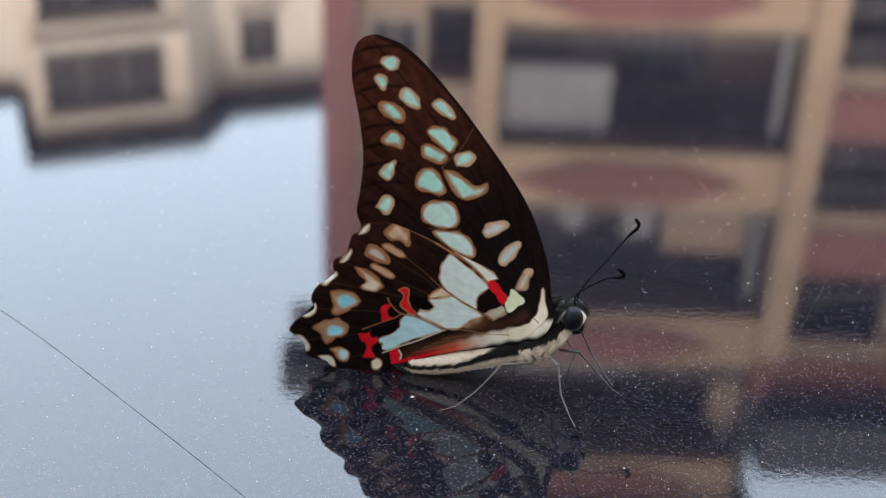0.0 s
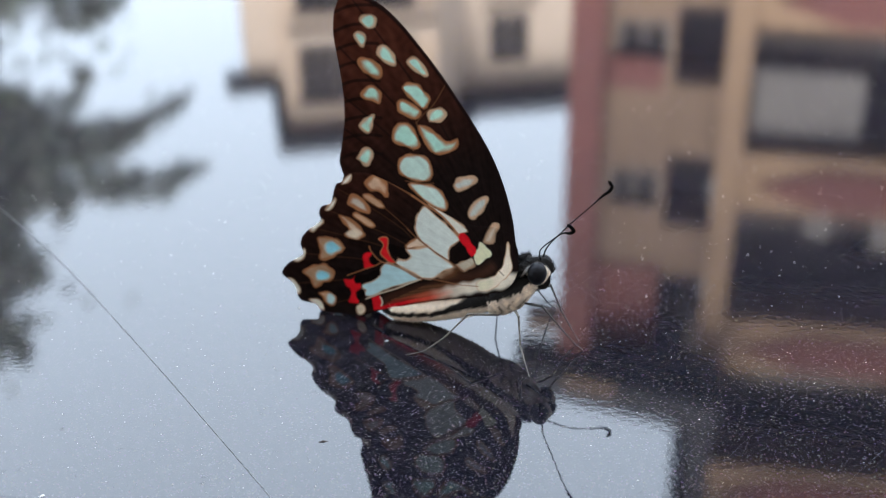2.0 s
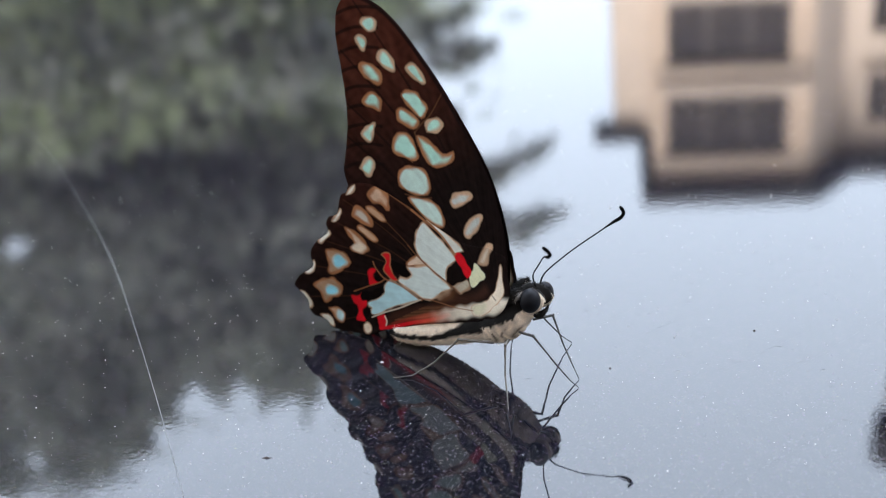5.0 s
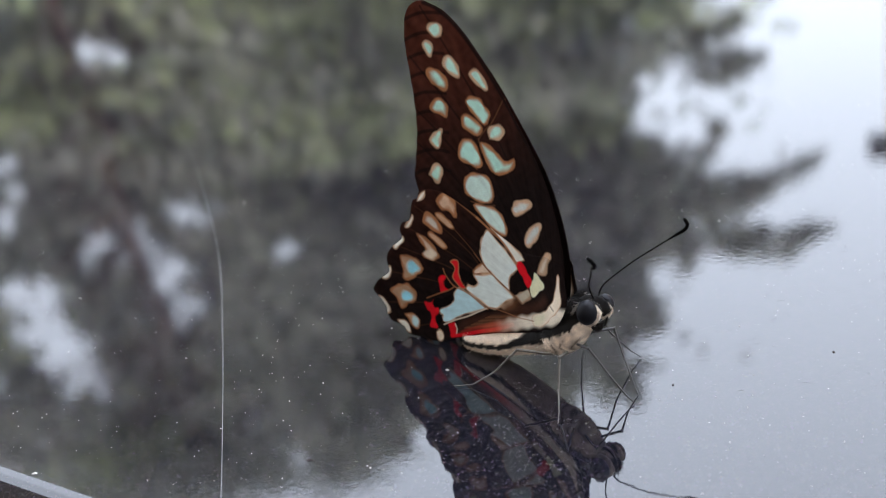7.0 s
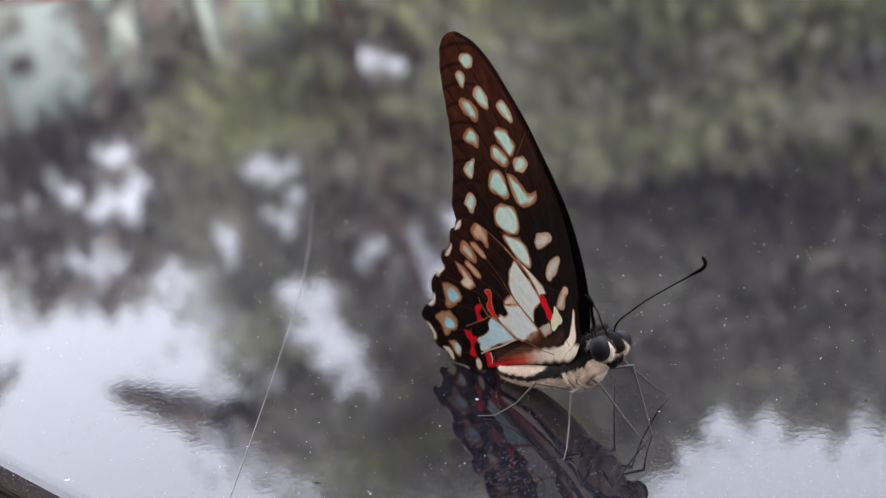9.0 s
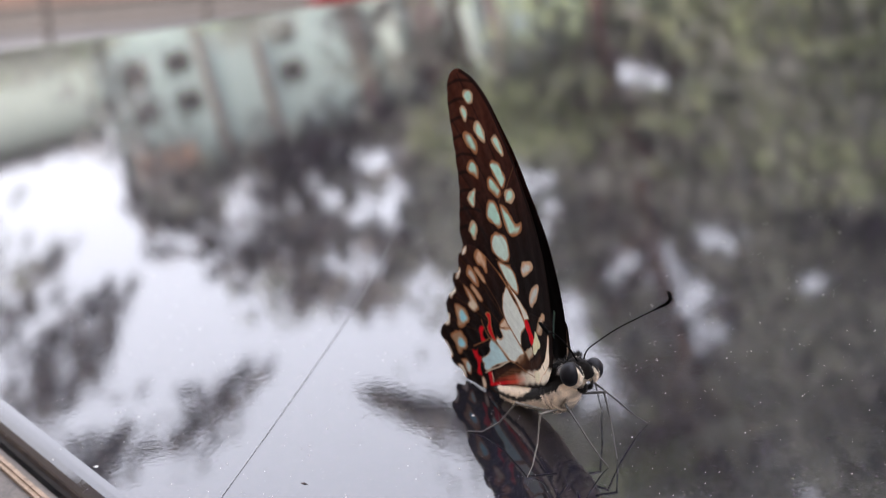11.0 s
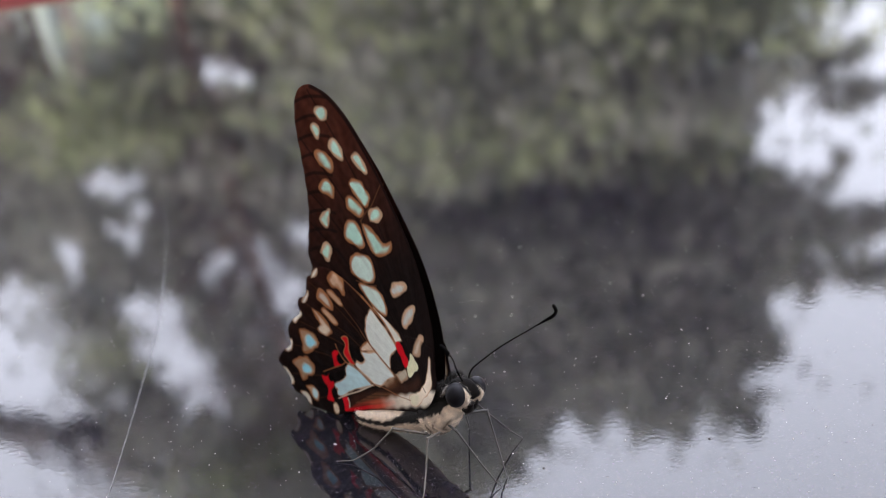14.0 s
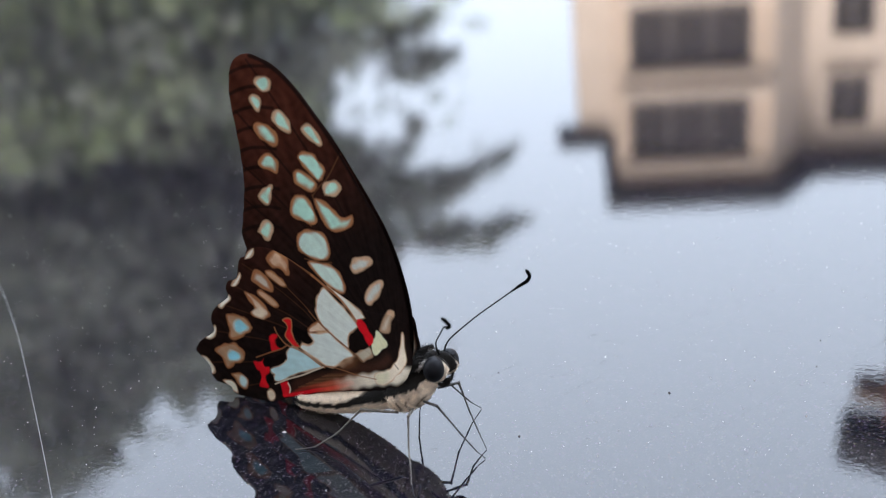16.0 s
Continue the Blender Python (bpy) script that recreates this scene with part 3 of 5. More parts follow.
def tree(az, dist, clumps, sprays, mats, label, trunk_top, trunk_radius=0.16, leaves=260, thick=220, length=0.24, width=0.075, droop=0.5, group="", fluff=1.0, fresh=(27.0, 0.5), fuzz=0.2, bark=BARK):
    """A trunk with limbs to each flat, layered clump of leaves, and long drooping sprays. Clumps: azimuth, elevation, distance, radius.
    Sprays: azimuth and elevation of base and tip, distance, and of the bend where they arch. Low clumps bear fresh leaves."""
    foot = bearing(az, dist)
    t = thing("tree", Matrix.Translation(foot), label, "tree", group)
    top = Vector((0.15, 0.1, trunk_top))
    v, f = tube(spline([(0, 0, -0.05), (0.05, -0.04, trunk_top * 0.3), (-0.06, 0.05, trunk_top * 0.65), tuple(top)], 6), np.linspace(trunk_radius, trunk_radius * 0.45, 19), 12)
    trunk = mesh_part("trunk", v, f, bark, t, smooth=True)
    centres, ways, pale = [], [], []
    for ca, ce, cd, cr in clumps:
        p = bearing(ca, cd, BONNET_HEIGHT + cd * math.tan(radians(ce))) - foot
        start = Vector((0, 0, min(max(p.z - 0.5, trunk_top * 0.3), trunk_top - 0.05)))
        mid = start.lerp(p, 0.55) + Vector((0, 0, 0.25))
        v, f = tube(spline([tuple(start), tuple(mid), tuple(p)], 5), np.linspace(trunk_radius * 0.16, 0.006, 11), 6)
        mesh_part("limb", v, f, bark, trunk, smooth=True)
        n = int(leaves * (cr * fluff / 0.5) ** 2)
        g = rng.normal(size=(n, 3)) * cr * fluff * np.array([1.05, 1.05, 0.27])
        g[:, 2] -= 0.25 * np.hypot(g[:, 0], g[:, 1])
        centres.append(np.array(p) + g)
        w = g / (np.linalg.norm(g, axis=1, keepdims=True) + 1e-6) + rng.normal(size=(n, 3)) * np.array([0.6, 0.6, 0.35])
        w[:, 2] -= droop
        ways.append(w)
        band = np.interp(ce, [21.8, 22.4, 23.6, 24.0, fresh[0] - 1, fresh[0]], [1.5, 0.3, 0.3, 1.4, 1.2, 0.1])
        light = rng.random() < fresh[1] * (1.0 if fresh[0] > 39 else band)
        pale.append(np.full(n, light))
    for a0, e0, a1, e1, sd, *bow in sprays:
        p0 = bearing(a0, sd, BONNET_HEIGHT + sd * math.tan(radians(e0))) - foot
        p1 = bearing(a1, sd, BONNET_HEIGHT + sd * math.tan(radians(e1))) - foot
        mid = bearing(bow[0], sd, BONNET_HEIGHT + sd * math.tan(radians(bow[1]))) - foot if bow else p0.lerp(p1, 0.5) + Vector((0, 0, 0.12))
        c = spline([tuple(p0), tuple(mid), tuple(p1)], 12)
        v, f = tube(c, np.linspace(0.02, 0.004, len(c)), 5)
        mesh_part("branch", v, f, bark, trunk, smooth=True)
        n = thick
        s = rng.uniform(0.0, 1, n)
        base = np.stack([np.interp(s, np.linspace(0, 1, len(c)), c[:, k]) for k in range(3)], 1)
        run = np.gradient(c, axis=0)
        run /= np.linalg.norm(run, axis=1, keepdims=True)
        along = np.stack([np.interp(s, np.linspace(0, 1, len(c)), run[:, k]) for k in range(3)], 1)
        centres.append(base + rng.normal(size=(n, 3)) * np.array([1.0, 1.0, 0.85]) * fuzz * (1.05 - s)[:, None])
        ways.append(along + rng.normal(size=(n, 3)) * 0.22 + np.array([0, 0, -0.1]))
        pale.append(np.full(n, False))
    spots, ways, pale = np.concatenate(centres), np.concatenate(ways), np.concatenate(pale)
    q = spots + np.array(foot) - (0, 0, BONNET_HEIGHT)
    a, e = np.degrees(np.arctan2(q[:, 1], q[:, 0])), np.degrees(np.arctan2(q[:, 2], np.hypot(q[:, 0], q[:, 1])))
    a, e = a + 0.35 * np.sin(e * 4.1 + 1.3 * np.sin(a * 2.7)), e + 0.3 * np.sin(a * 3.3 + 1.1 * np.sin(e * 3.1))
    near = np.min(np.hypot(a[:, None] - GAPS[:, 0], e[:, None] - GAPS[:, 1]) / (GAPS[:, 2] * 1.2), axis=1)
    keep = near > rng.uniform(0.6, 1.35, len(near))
    for sort, mat, name in ((~pale, mats[0], "crown"), (pale, mats[1], "fresh_foliage")):
        pick = keep & sort
        if pick.any():
            leaf_mesh(name, spots[pick], ways[pick], length, width, mat, t)
    return t


def scatter(a0, a1, e0, e1, d0, d1, r0, r1, n, holes=()):
    """Clumps spread evenly over a crown, leaving out the given holes (azimuth, elevation, radius)."""
    pick, out = np.random.default_rng(int(a0 * 10 + e0 * 7 + n)), []
    while len(out) < n:
        best = None
        for _ in range(5):
            a, e = pick.uniform(a0, a1), pick.uniform(e0, e1)
            if any(math.hypot(a - h[0], e - h[1]) < h[2] for h in holes):
                continue
            room = min((math.hypot(a - o[0], e - o[1]) for o in out), default=9)
            if best is None or room > best[0]:
                best = (room, a, e)
        if best:
            out.append((best[1], best[2], pick.uniform(d0, d1), pick.uniform(r0, r1)))
    return out


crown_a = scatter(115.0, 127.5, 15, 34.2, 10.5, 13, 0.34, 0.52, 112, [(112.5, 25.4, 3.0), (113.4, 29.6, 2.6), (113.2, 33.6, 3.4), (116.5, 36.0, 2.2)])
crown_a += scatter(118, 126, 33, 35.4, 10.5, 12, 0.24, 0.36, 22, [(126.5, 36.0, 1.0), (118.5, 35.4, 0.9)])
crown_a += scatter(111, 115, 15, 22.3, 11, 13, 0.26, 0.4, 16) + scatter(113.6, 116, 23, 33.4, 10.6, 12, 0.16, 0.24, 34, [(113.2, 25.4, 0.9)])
tree(121, 12.0, crown_a,
     [(113.6, 28.2, 106.0, 27.2, 11, 109.6, 28.6), (113.4, 28.0, 108.0, 28.0, 11.1, 110.4, 28.4), (114.2, 30.2, 105.7, 29.8, 11, 109.2, 30.5), (113.8, 29.9, 108.0, 30.0, 11.2, 110.6, 30.2), (114.0, 29.0, 111.8, 29.2, 11.1), (114.0, 29.4, 112.0, 29.7, 11.1), (115.6, 31.9, 112.7, 33.0, 11, 114.2, 32.7),
      (113.2, 27.2, 109.8, 26.0, 11, 111.4, 27.0), (112.8, 23.6, 108.2, 23.6, 11.2, 110.2, 23.9), (112.6, 22.6, 109.0, 22.2, 11.2), (115.2, 33.4, 113.2, 34.4, 11), (116.6, 33.6, 114.0, 35.3, 11, 115.0, 34.8), (118.4, 34.0, 117.0, 35.6, 11), (121, 33.6, 120.6, 34.9, 11), (125, 34.6, 124.6, 36.2, 11), (128, 34.5, 126.6, 36.6, 11)],
     (LEAF, LEAF_LIGHT), "broad dark green tree beside the yard", 5.2, length=0.2, width=0.07, leaves=250, thick=175, fluff=1.2)
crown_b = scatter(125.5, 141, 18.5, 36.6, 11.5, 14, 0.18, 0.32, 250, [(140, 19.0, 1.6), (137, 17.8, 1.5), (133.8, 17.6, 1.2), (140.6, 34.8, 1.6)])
tree(134.5, 11.7, crown_b, [(136, 30, 139, 33.2, 12), (133, 31, 130, 34.5, 12), (136, 31, 133, 35.2, 12)], (LEAF, LEAF_LIGHT), "slender tree with a reddish trunk and open crown", 7.8, 0.085, length=0.19, width=0.065, leaves=300, fluff=1.25, fresh=(25.2, 0.3))
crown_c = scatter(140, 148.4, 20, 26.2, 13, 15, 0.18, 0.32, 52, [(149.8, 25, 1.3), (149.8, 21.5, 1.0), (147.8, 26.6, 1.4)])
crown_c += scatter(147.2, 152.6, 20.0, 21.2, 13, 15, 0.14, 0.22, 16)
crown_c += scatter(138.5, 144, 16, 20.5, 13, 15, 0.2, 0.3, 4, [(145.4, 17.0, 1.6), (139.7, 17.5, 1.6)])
tree(140, 15.0, crown_c, [(140.2, 32.6, 147.2, 28.9, 12, 143.4, 31.4), (140.6, 32.4, 146.4, 29.2, 12.1, 143.4, 31.0), (141.5, 31.4, 146.6, 29.0, 12.1, 144.2, 30.6), (147, 21.4, 153.4, 20.6, 13, 150.4, 21.6), (147, 22.0, 153.6, 21.8, 13, 150.6, 22.5), (146.6, 22.6, 151.6, 23.2, 13), (146.8, 23.0, 148.6, 25.2, 13), (147, 23.4, 147.9, 25.0, 13.1), (145.6, 23.6, 146.2, 26.2, 13), (139, 31.5, 143, 30.6, 12)],
     (LEAF_FROND, LEAF), "open tree with long drooping leafy sprays", 7.2, 0.085, thick=100, fresh=(40, 0.4), fuzz=0.21)
crown_d = scatter(158.5, 164, 18.5, 22, 9, 10.5, 0.16, 0.26, 7)
tree(166, 9.5, crown_d, [(159.4, 24.6, 154.6, 22.6, 9.5, 157.2, 23.9), (159.0, 24.0, 155.4, 22.4, 9.6, 157.4, 23.2), (158.6, 25.4, 156.0, 23.6, 9.5), (155.4, 28.6, 150.5, 26.9, 9.5, 153.0, 28.2), (155.0, 28.2, 151.4, 26.8, 9.6, 153.2, 27.7), (160.6, 28.6, 156.8, 27.6, 9.5, 158.6, 28.6), (160.2, 28.0, 157.4, 27.6, 9.6), (160.5, 22.6, 156.8, 20.6, 9.5, 158.8, 22.0), (161, 25.6, 158.8, 24.8, 9.5)],
     (LEAF_FROND, LEAF), "thin tree with separate drooping sprays", 4.2, 0.1, length=0.2, width=0.06, thick=62, fuzz=0.17)
tree(147.2, 30.0, scatter(146.5, 148.2, 14.4, 15.6, 29, 31, 0.2, 0.3, 10), [], (LEAF, LEAF_LIGHT), "slender tree with a round olive crown", 8.0, 0.05, leaves=200, fluff=1.1, fresh=(40, 0.3), bark=GREYBARK)
tree(152.8, 22.0, scatter(152.0, 154.0, 15.4, 18.6, 21, 23, 0.18, 0.3, 9), [(152.6, 18.8, 151.0, 20.2, 22)], (LEAF_FROND, LEAF), "thin brownish tree before the teal house", 6.4, 0.05, leaves=120, fluff=1.1, fresh=(40, 0.3), fuzz=0.25, bark=GREYBARK)
tree(155.6, 34.0, scatter(152.8, 158.4, 12.8, 14.8, 33, 35, 0.3, 0.45, 34), [], (LEAF, LEAF_LIGHT), "broad grey-green tree beside the mint wing", 7.4, 0.14, leaves=300, fresh=(40, 0.2), bark=GREYBARK)
for az, dist, lo, hi in ((112, 17.0, 6, 19), (121, 18.5, 6, 20), (130, 18.0, 6, 19.5)):
    tree(az, dist, scatter(az - 5.5, az + 5.5, lo, hi, dist - 1.5, dist + 1.5, 0.55, 0.85, 30), [], (LEAF_LIGHT, LEAF), "low bushy tree with fresh green leaves", 2.6, 0.12, leaves=210, length=0.23, width=0.09, fluff=1.2, group="low trees along the yard", fresh=(40, 0.3))

# ---------------------------------------------------------------- red car


def parked_car():
    m = Matrix.Translation(bearing(134.2, 12.5)) @ pose(0, 0, 0, 0, 0, 134.2 - 90)
    c = thing("parked_car", m, "dark red hatchback parked beyond the bonnet", "car")
    prof = [(-1.95, 0.3), (-1.98, 0.75), (-1.75, 0.95), (-0.95, 1.02), (-0.35, 1.42), (1.0, 1.46), (1.75, 1.05), (1.95, 0.95), (1.97, 0.35)]
    bm = bmesh.new()
    a = [bm.verts.new((x, -0.8, z)) for x, z in prof]
    b = [bm.verts.new((x, 0.8, z)) for x, z in prof]
    bm.faces.new(a)
    bm.faces.new(b[::-1])
    for i in range(len(prof)):
        j = (i + 1) % len(prof)
        bm.faces.new((a[j], a[i], b[i], b[j]))
    bmesh.ops.recalc_face_normals(bm, faces=bm.faces[:])
    bmesh.ops.bevel(bm, geom=bm.edges[:], offset=0.06, segments=3, affect="EDGES")
    part("body", bm, RED, c, smooth=False)
    part("side_window", box(-0.75, 0.2, -0.815, -0.803, 1.05, 1.36), GLASS, c)
    part("side_window", box(0.28, 1.3, -0.815, -0.803, 1.05, 1.36), GLASS, c)
    for x in (-1.25, 1.25):
        for y in (-0.72, 0.72):
            bm = bmesh.new()
            bmesh.ops.create_cone(bm, cap_ends=True, segments=28, radius1=0.3, radius2=0.3, depth=0.2, matrix=Matrix.Translation((x, y, 0.3)) @ pose(0, 0, 0, 90, 0, 0))
            bmesh.ops.bevel(bm, geom=[e for e in bm.edges if e.is_boundary or len(e.link_faces) == 2 and e.calc_face_angle(0) > 1], offset=0.03, segments=2, affect="EDGES")
            w = part("wheel", bm, TYRE, c)
            bm = bmesh.new()
            bmesh.ops.create_cone(bm, cap_ends=True, segments=20, radius1=0.18, radius2=0.15, depth=0.03, matrix=Matrix.Translation((x, y + math.copysign(0.112, y), 0.3)) @ pose(0, 0, 0, 90, 0, 0))
            part("rim", bm, SHUTTER, w)
    return c


parked_car()

# ---------------------------------------------------------------- the black car under the insect


def black_car():
    c = thing("car", BONNET, "black car with a glossy, dusty bonnet", "car")
    rim = [(-510, 19.9), (1000, -196), (1000, 1009), (521, 1009)]
    bm = bmesh.new()
    face = bm.faces.new([bm.verts.new((x * MM, y * MM, 0)) for x, y in rim])
    low = bmesh.ops.extrude_face_region(bm, geom=[face])
    bmesh.ops.translate(bm, verts=[v for v in low["geom"] if isinstance(v, bmesh.types.BMVert)], vec=(0, 0, -0.03))
    bmesh.ops.recalc_face_normals(bm, faces=bm.faces[:])
    top = [e for e in bm.edges if all(abs(v.co.z) < 1e-6 for v in e.verts)]
    side = [e for e in top if all(v.co.x < 0.56 for v in e.verts)]
    bmesh.ops.bevel(bm, geom=[e for e in top if e not in side], offset=0.0035, segments=6, profile=0.5, affect="EDGES")
    side = max((e for e in bm.edges if all(abs(v.co.z) < 1e-6 and v.co.x < 0.57 for v in e.verts)), key=lambda e: e.calc_length())
    bmesh.ops.bevel(bm, geom=[side], offset=0.007, segments=8, profile=0.5, affect="EDGES")
    part("bonnet", bm, PAINT, c, "glossy black bonnet with dust and fine scratches")
    along = Vector((0.990, -0.1416, 0))
    out = Vector((-0.1416, -0.990, 0))

    def rail(name, o0, o1, z0, z1, mat, label=""):
        a, b = Vector((-494, 17.7, 0)) * MM, Vector((1000, -196, 0)) * MM
        bm = bmesh.new()
        ring = []
        for p in (a, b):
            for o, z in ((o0, z0), (o1, z0), (o1, z1), (o0, z1)):
                q = p + out * o * MM
                ring.append(bm.verts.new((q.x, q.y, z * MM)))
        for k in range(4):
            bm.faces.new((ring[k], ring[(k + 1) % 4], ring[4 + (k + 1) % 4], ring[4 + k]))
        bm.faces.new(ring[3::-1])
        bm.faces.new(ring[4:])
        bmesh.ops.recalc_face_normals(bm, faces=bm.faces[:])
        bmesh.ops.bevel(bm, geom=bm.edges[:], offset=0.0008, segments=2, affect="EDGES")
        return part(name, bm, mat, c, label)

    rail("seal", 0.6, 7.5, -14, -3.2, RUBBER, "dirty dark rubber seal")
    rail("seal_lip", 2.2, 3.6, -3.4, -2.3, DIRT, "brown dirt line on the seal")
    rail("front_panel", 9.5, 160, -40, -4.5, PAINT)
    # hull below the bonnet, cabin and boot behind it
    def shell(name, plan, z0, z1, mat, bevel, shrink=0.0, label=""):
        bm = bmesh.new()
        cx, cy = sum(p[0] for p in plan) / len(plan), sum(p[1] for p in plan) / len(plan)
        low = [bm.verts.new((x, y, z0)) for x, y in plan]
        high = [bm.verts.new((x + (cx - x) * shrink, y + (cy - y) * shrink, z1)) for x, y in plan]
        bm.faces.new(low[::-1])
        bm.faces.new(high)
        for i in range(len(plan)):
            j = (i + 1) % len(plan)
            bm.faces.new((low[i], low[j], high[j], high[i]))
        bmesh.ops.recalc_face_normals(bm, faces=bm.faces[:])
        bmesh.ops.bevel(bm, geom=bm.edges[:], offset=bevel, segments=3, affect="EDGES")
        return part(name, bm, mat, c, label)

    shell("body", [(-0.43, 0.01), (3.3, -0.52), (3.6, 0.2), (3.5, 0.95), (0.54, 0.98)], -0.65, -0.031, PAINT, 0.04)
    shell("cabin", [(1.02, -0.19), (2.9, -0.44), (3.1, 0.25), (2.95, 0.9), (1.02, 0.96)], -0.031, 0.42, GLASS, 0.05, 0.16, "dark glazed cabin")
    shell("roof", [(1.2, -0.1), (2.75, -0.32), (2.9, 0.25), (2.8, 0.82), (1.2, 0.86)], 0.425, 0.46, PAINT, 0.015, 0.04)
    for x, y in ((0.15, -0.02), (2.7, -0.36), (0.75, 0.84), (2.7, 0.8)):
        spot = BONNET @ Vector((x, y, 0))
        m = BONNET.inverted() @ Matrix.Translation((spot.x, spot.y, 0.31)) @ pose(0, 0, 0, 90, 0, -8)
        bm = bmesh.new()
        bmesh.ops.create_cone(bm, cap_ends=True, segments=32, radius1=0.31, radius2=0.31, depth=0.2, matrix=m)
        wheel = part("wheel", bm, TYRE, c)
        bm = bmesh.new()
        bmesh.ops.create_cone(bm, cap_ends=True, segments=24, radius1=0.19, radius2=0.19, depth=0.21, matrix=m)
        part("rim", bm, SHUTTER, wheel)
    thread = spline([(-12, -50), (-20.5, -37.5), (-43, -6.2), (-64, 21.5), (-92, 53.5), (-116, 78)], 12)
    v, f = tube([(x * MM, y * MM, 0.00004) for x, y in thread], np.interp(np.arange(len(thread)), [0, 36, 48, 60], [0.000055, 0.000052, 0.000028, 0.000008]), 6)
    mesh_part("scratch", v, f, THREAD, c, "long thin grey scratch across the bonnet", smooth=True)
    return c


black_car()


def chips(name, spots, mat, label, category):
    """Tiny irregular chips lying on the bonnet. Spots: x, y, length, width, turn."""
    verts, faces = [], []
    for x, y, ln, wd, turn in spots:
        ca, sa = math.cos(turn), math.sin(turn)
        k = len(verts)
        for i in range(6):
            a = 2 * math.pi * i / 6
            px, py = ln * 0.5 * math.cos(a) * rng.uniform(0.7, 1.15), wd * 0.5 * math.sin(a) * rng.uniform(0.7, 1.15)
            verts.append(((x + px * ca - py * sa) * MM, (y + px * sa + py * ca) * MM, 0.000004))
        verts.append((x * MM, y * MM, min(wd, 0.25) * 0.75 * MM))
        faces += [(k + i, k + (i + 1) % 6, k + 6) for i in range(6)]
    ob = mesh_part(name, verts, faces, mat)
    ob.matrix_world = BONNET
    return tagged(ob, label, category, kind="stuff")


def dust(n, x0, x1, y0, y1, small, big):
    return [(rng.uniform(x0, x1), rng.uniform(y0, y1), s, s * rng.uniform(0.4, 1), rng.uniform(0, 6.3)) for s in small * (big / small) ** (rng.random(n) ** 1.7)]


chips("dust", dust(4200, -115, 120, -45, 110, 0.05, 0.16) + dust(900, -300, 260, -30, 420, 0.05, 0.24), CHIP, "fine pale dust specks on the bonnet", "dust")
chips("dust", dust(1300, -115, 120, -45, 110, 0.09, 0.25), CRUMB, "scattered pale dust grains on the bonnet", "dust")
chips("scuff", [(rng.uniform(-110, 90), rng.uniform(-40, 110), rng.uniform(0.25, 1.3), 0.03, rng.normal(0.4, 0.45)) for _ in range(650)]
      + [(rng.uniform(10, 110), rng.uniform(-45, 40), rng.uniform(8, 35), 0.012, rng.normal(0.95, 0.06)) for _ in range(14)], SCUFF, "faint short scratches in the paint", "scratch")
chips("grit", dust(300, -110, 90, -40, 110, 0.05, 0.22), DARKCHIP, "fine dark grit on the bonnet", "grit")


def chip_thing(name, x, y, ln, wd, turn, mat, label):
    ob = chips(name, [(x, y, ln, wd, radians(turn))], mat, label, name)
    ob["kind"] = "thing"
    return ob


chip_thing("crumb", -9.4, -5.8, 0.62, 0.34, 10, CRUMB, "pale crumb on the black bonnet")
chip_thing("husk", -13.6, -30.3, 1.35, 0.34, 12, DARKCHIP, "dark reddish husk on the black bonnet")
chip_thing("crumb", -43.0, -42.6, 0.75, 0.42, 40, CRUMB, "pale crumb near the bonnet's edge")
chip_thing("crumb", 33.3, 11.2, 0.4, 0.3, 0, DARKCHIP, "small dark crumb on the bonnet")
chip_thing("crumb", 18.3, -2.0, 0.38, 0.34, 0, DARKCHIP, "small dark crumb on the bonnet")

# ---------------------------------------------------------------- the butterfly (millimetres on the bonnet)
BROWN, INK = np.array((0.060, 0.0175, 0.0105)), np.array((0.0088, 0.0052, 0.0047))
AQUA, SKY, WHITE = np.array((0.43, 0.74, 0.64)), np.array((0.28, 0.68, 0.80)), np.array((0.66, 0.74, 0.70))
RUST, CREAM, REDP = np.array((0.37, 0.158, 0.07)), np.array((0.80, 0.70, 0.55)), np.array((0.62, 0.010, 0.018))
GREENISH, TANP = np.array((0.66, 0.66, 0.44)), np.array((0.55, 0.35, 0.22))
ROOT = np.array((6.5, 9.0))                          # where the wings leave the body



def bend(u, v):
    """Depth of the folded wings' surface at a place along and above the bonnet."""
    x, z = u / 10, v / 10
    return 10 * (-0.4162 - 0.4085 * x + 0.0675 * z + 0.0492 * x * z + 0.0124 * z * z - 0.0389 * x * x) - 0.7 * np.exp(-((u - 6) ** 2 + (v - 8.5) ** 2) / 10)


def spread(v):
    """How far the far wings stand from the near ones."""
    return 2.6 * (np.clip(43.3 - v, 0, 60) / 29) ** 1.25


def reach(outline, cu, cv, angles):
    """How far the outline lies from a centre at each angle."""
    a, b = outline, np.roll(outline, -1, 0)
    far = np.zeros(len(angles))
    d = np.stack([np.cos(angles), np.sin(angles)], 1)
    for p, q in zip(a - (cu, cv), b - (cu, cv)):
        e = q - p
        den = d[:, 0] * e[1] - d[:, 1] * e[0]
        den = np.where(abs(den) < 1e-9, 1e-9, den)
        t = (p[0] * e[1] - p[1] * e[0]) / den
        s = (p[0] * d[:, 1] - p[1] * d[:, 0]) / den
        far = np.where((s >= -1e-6) & (s <= 1 + 1e-6) & (t > 0), np.maximum(far, t), far)
    return far


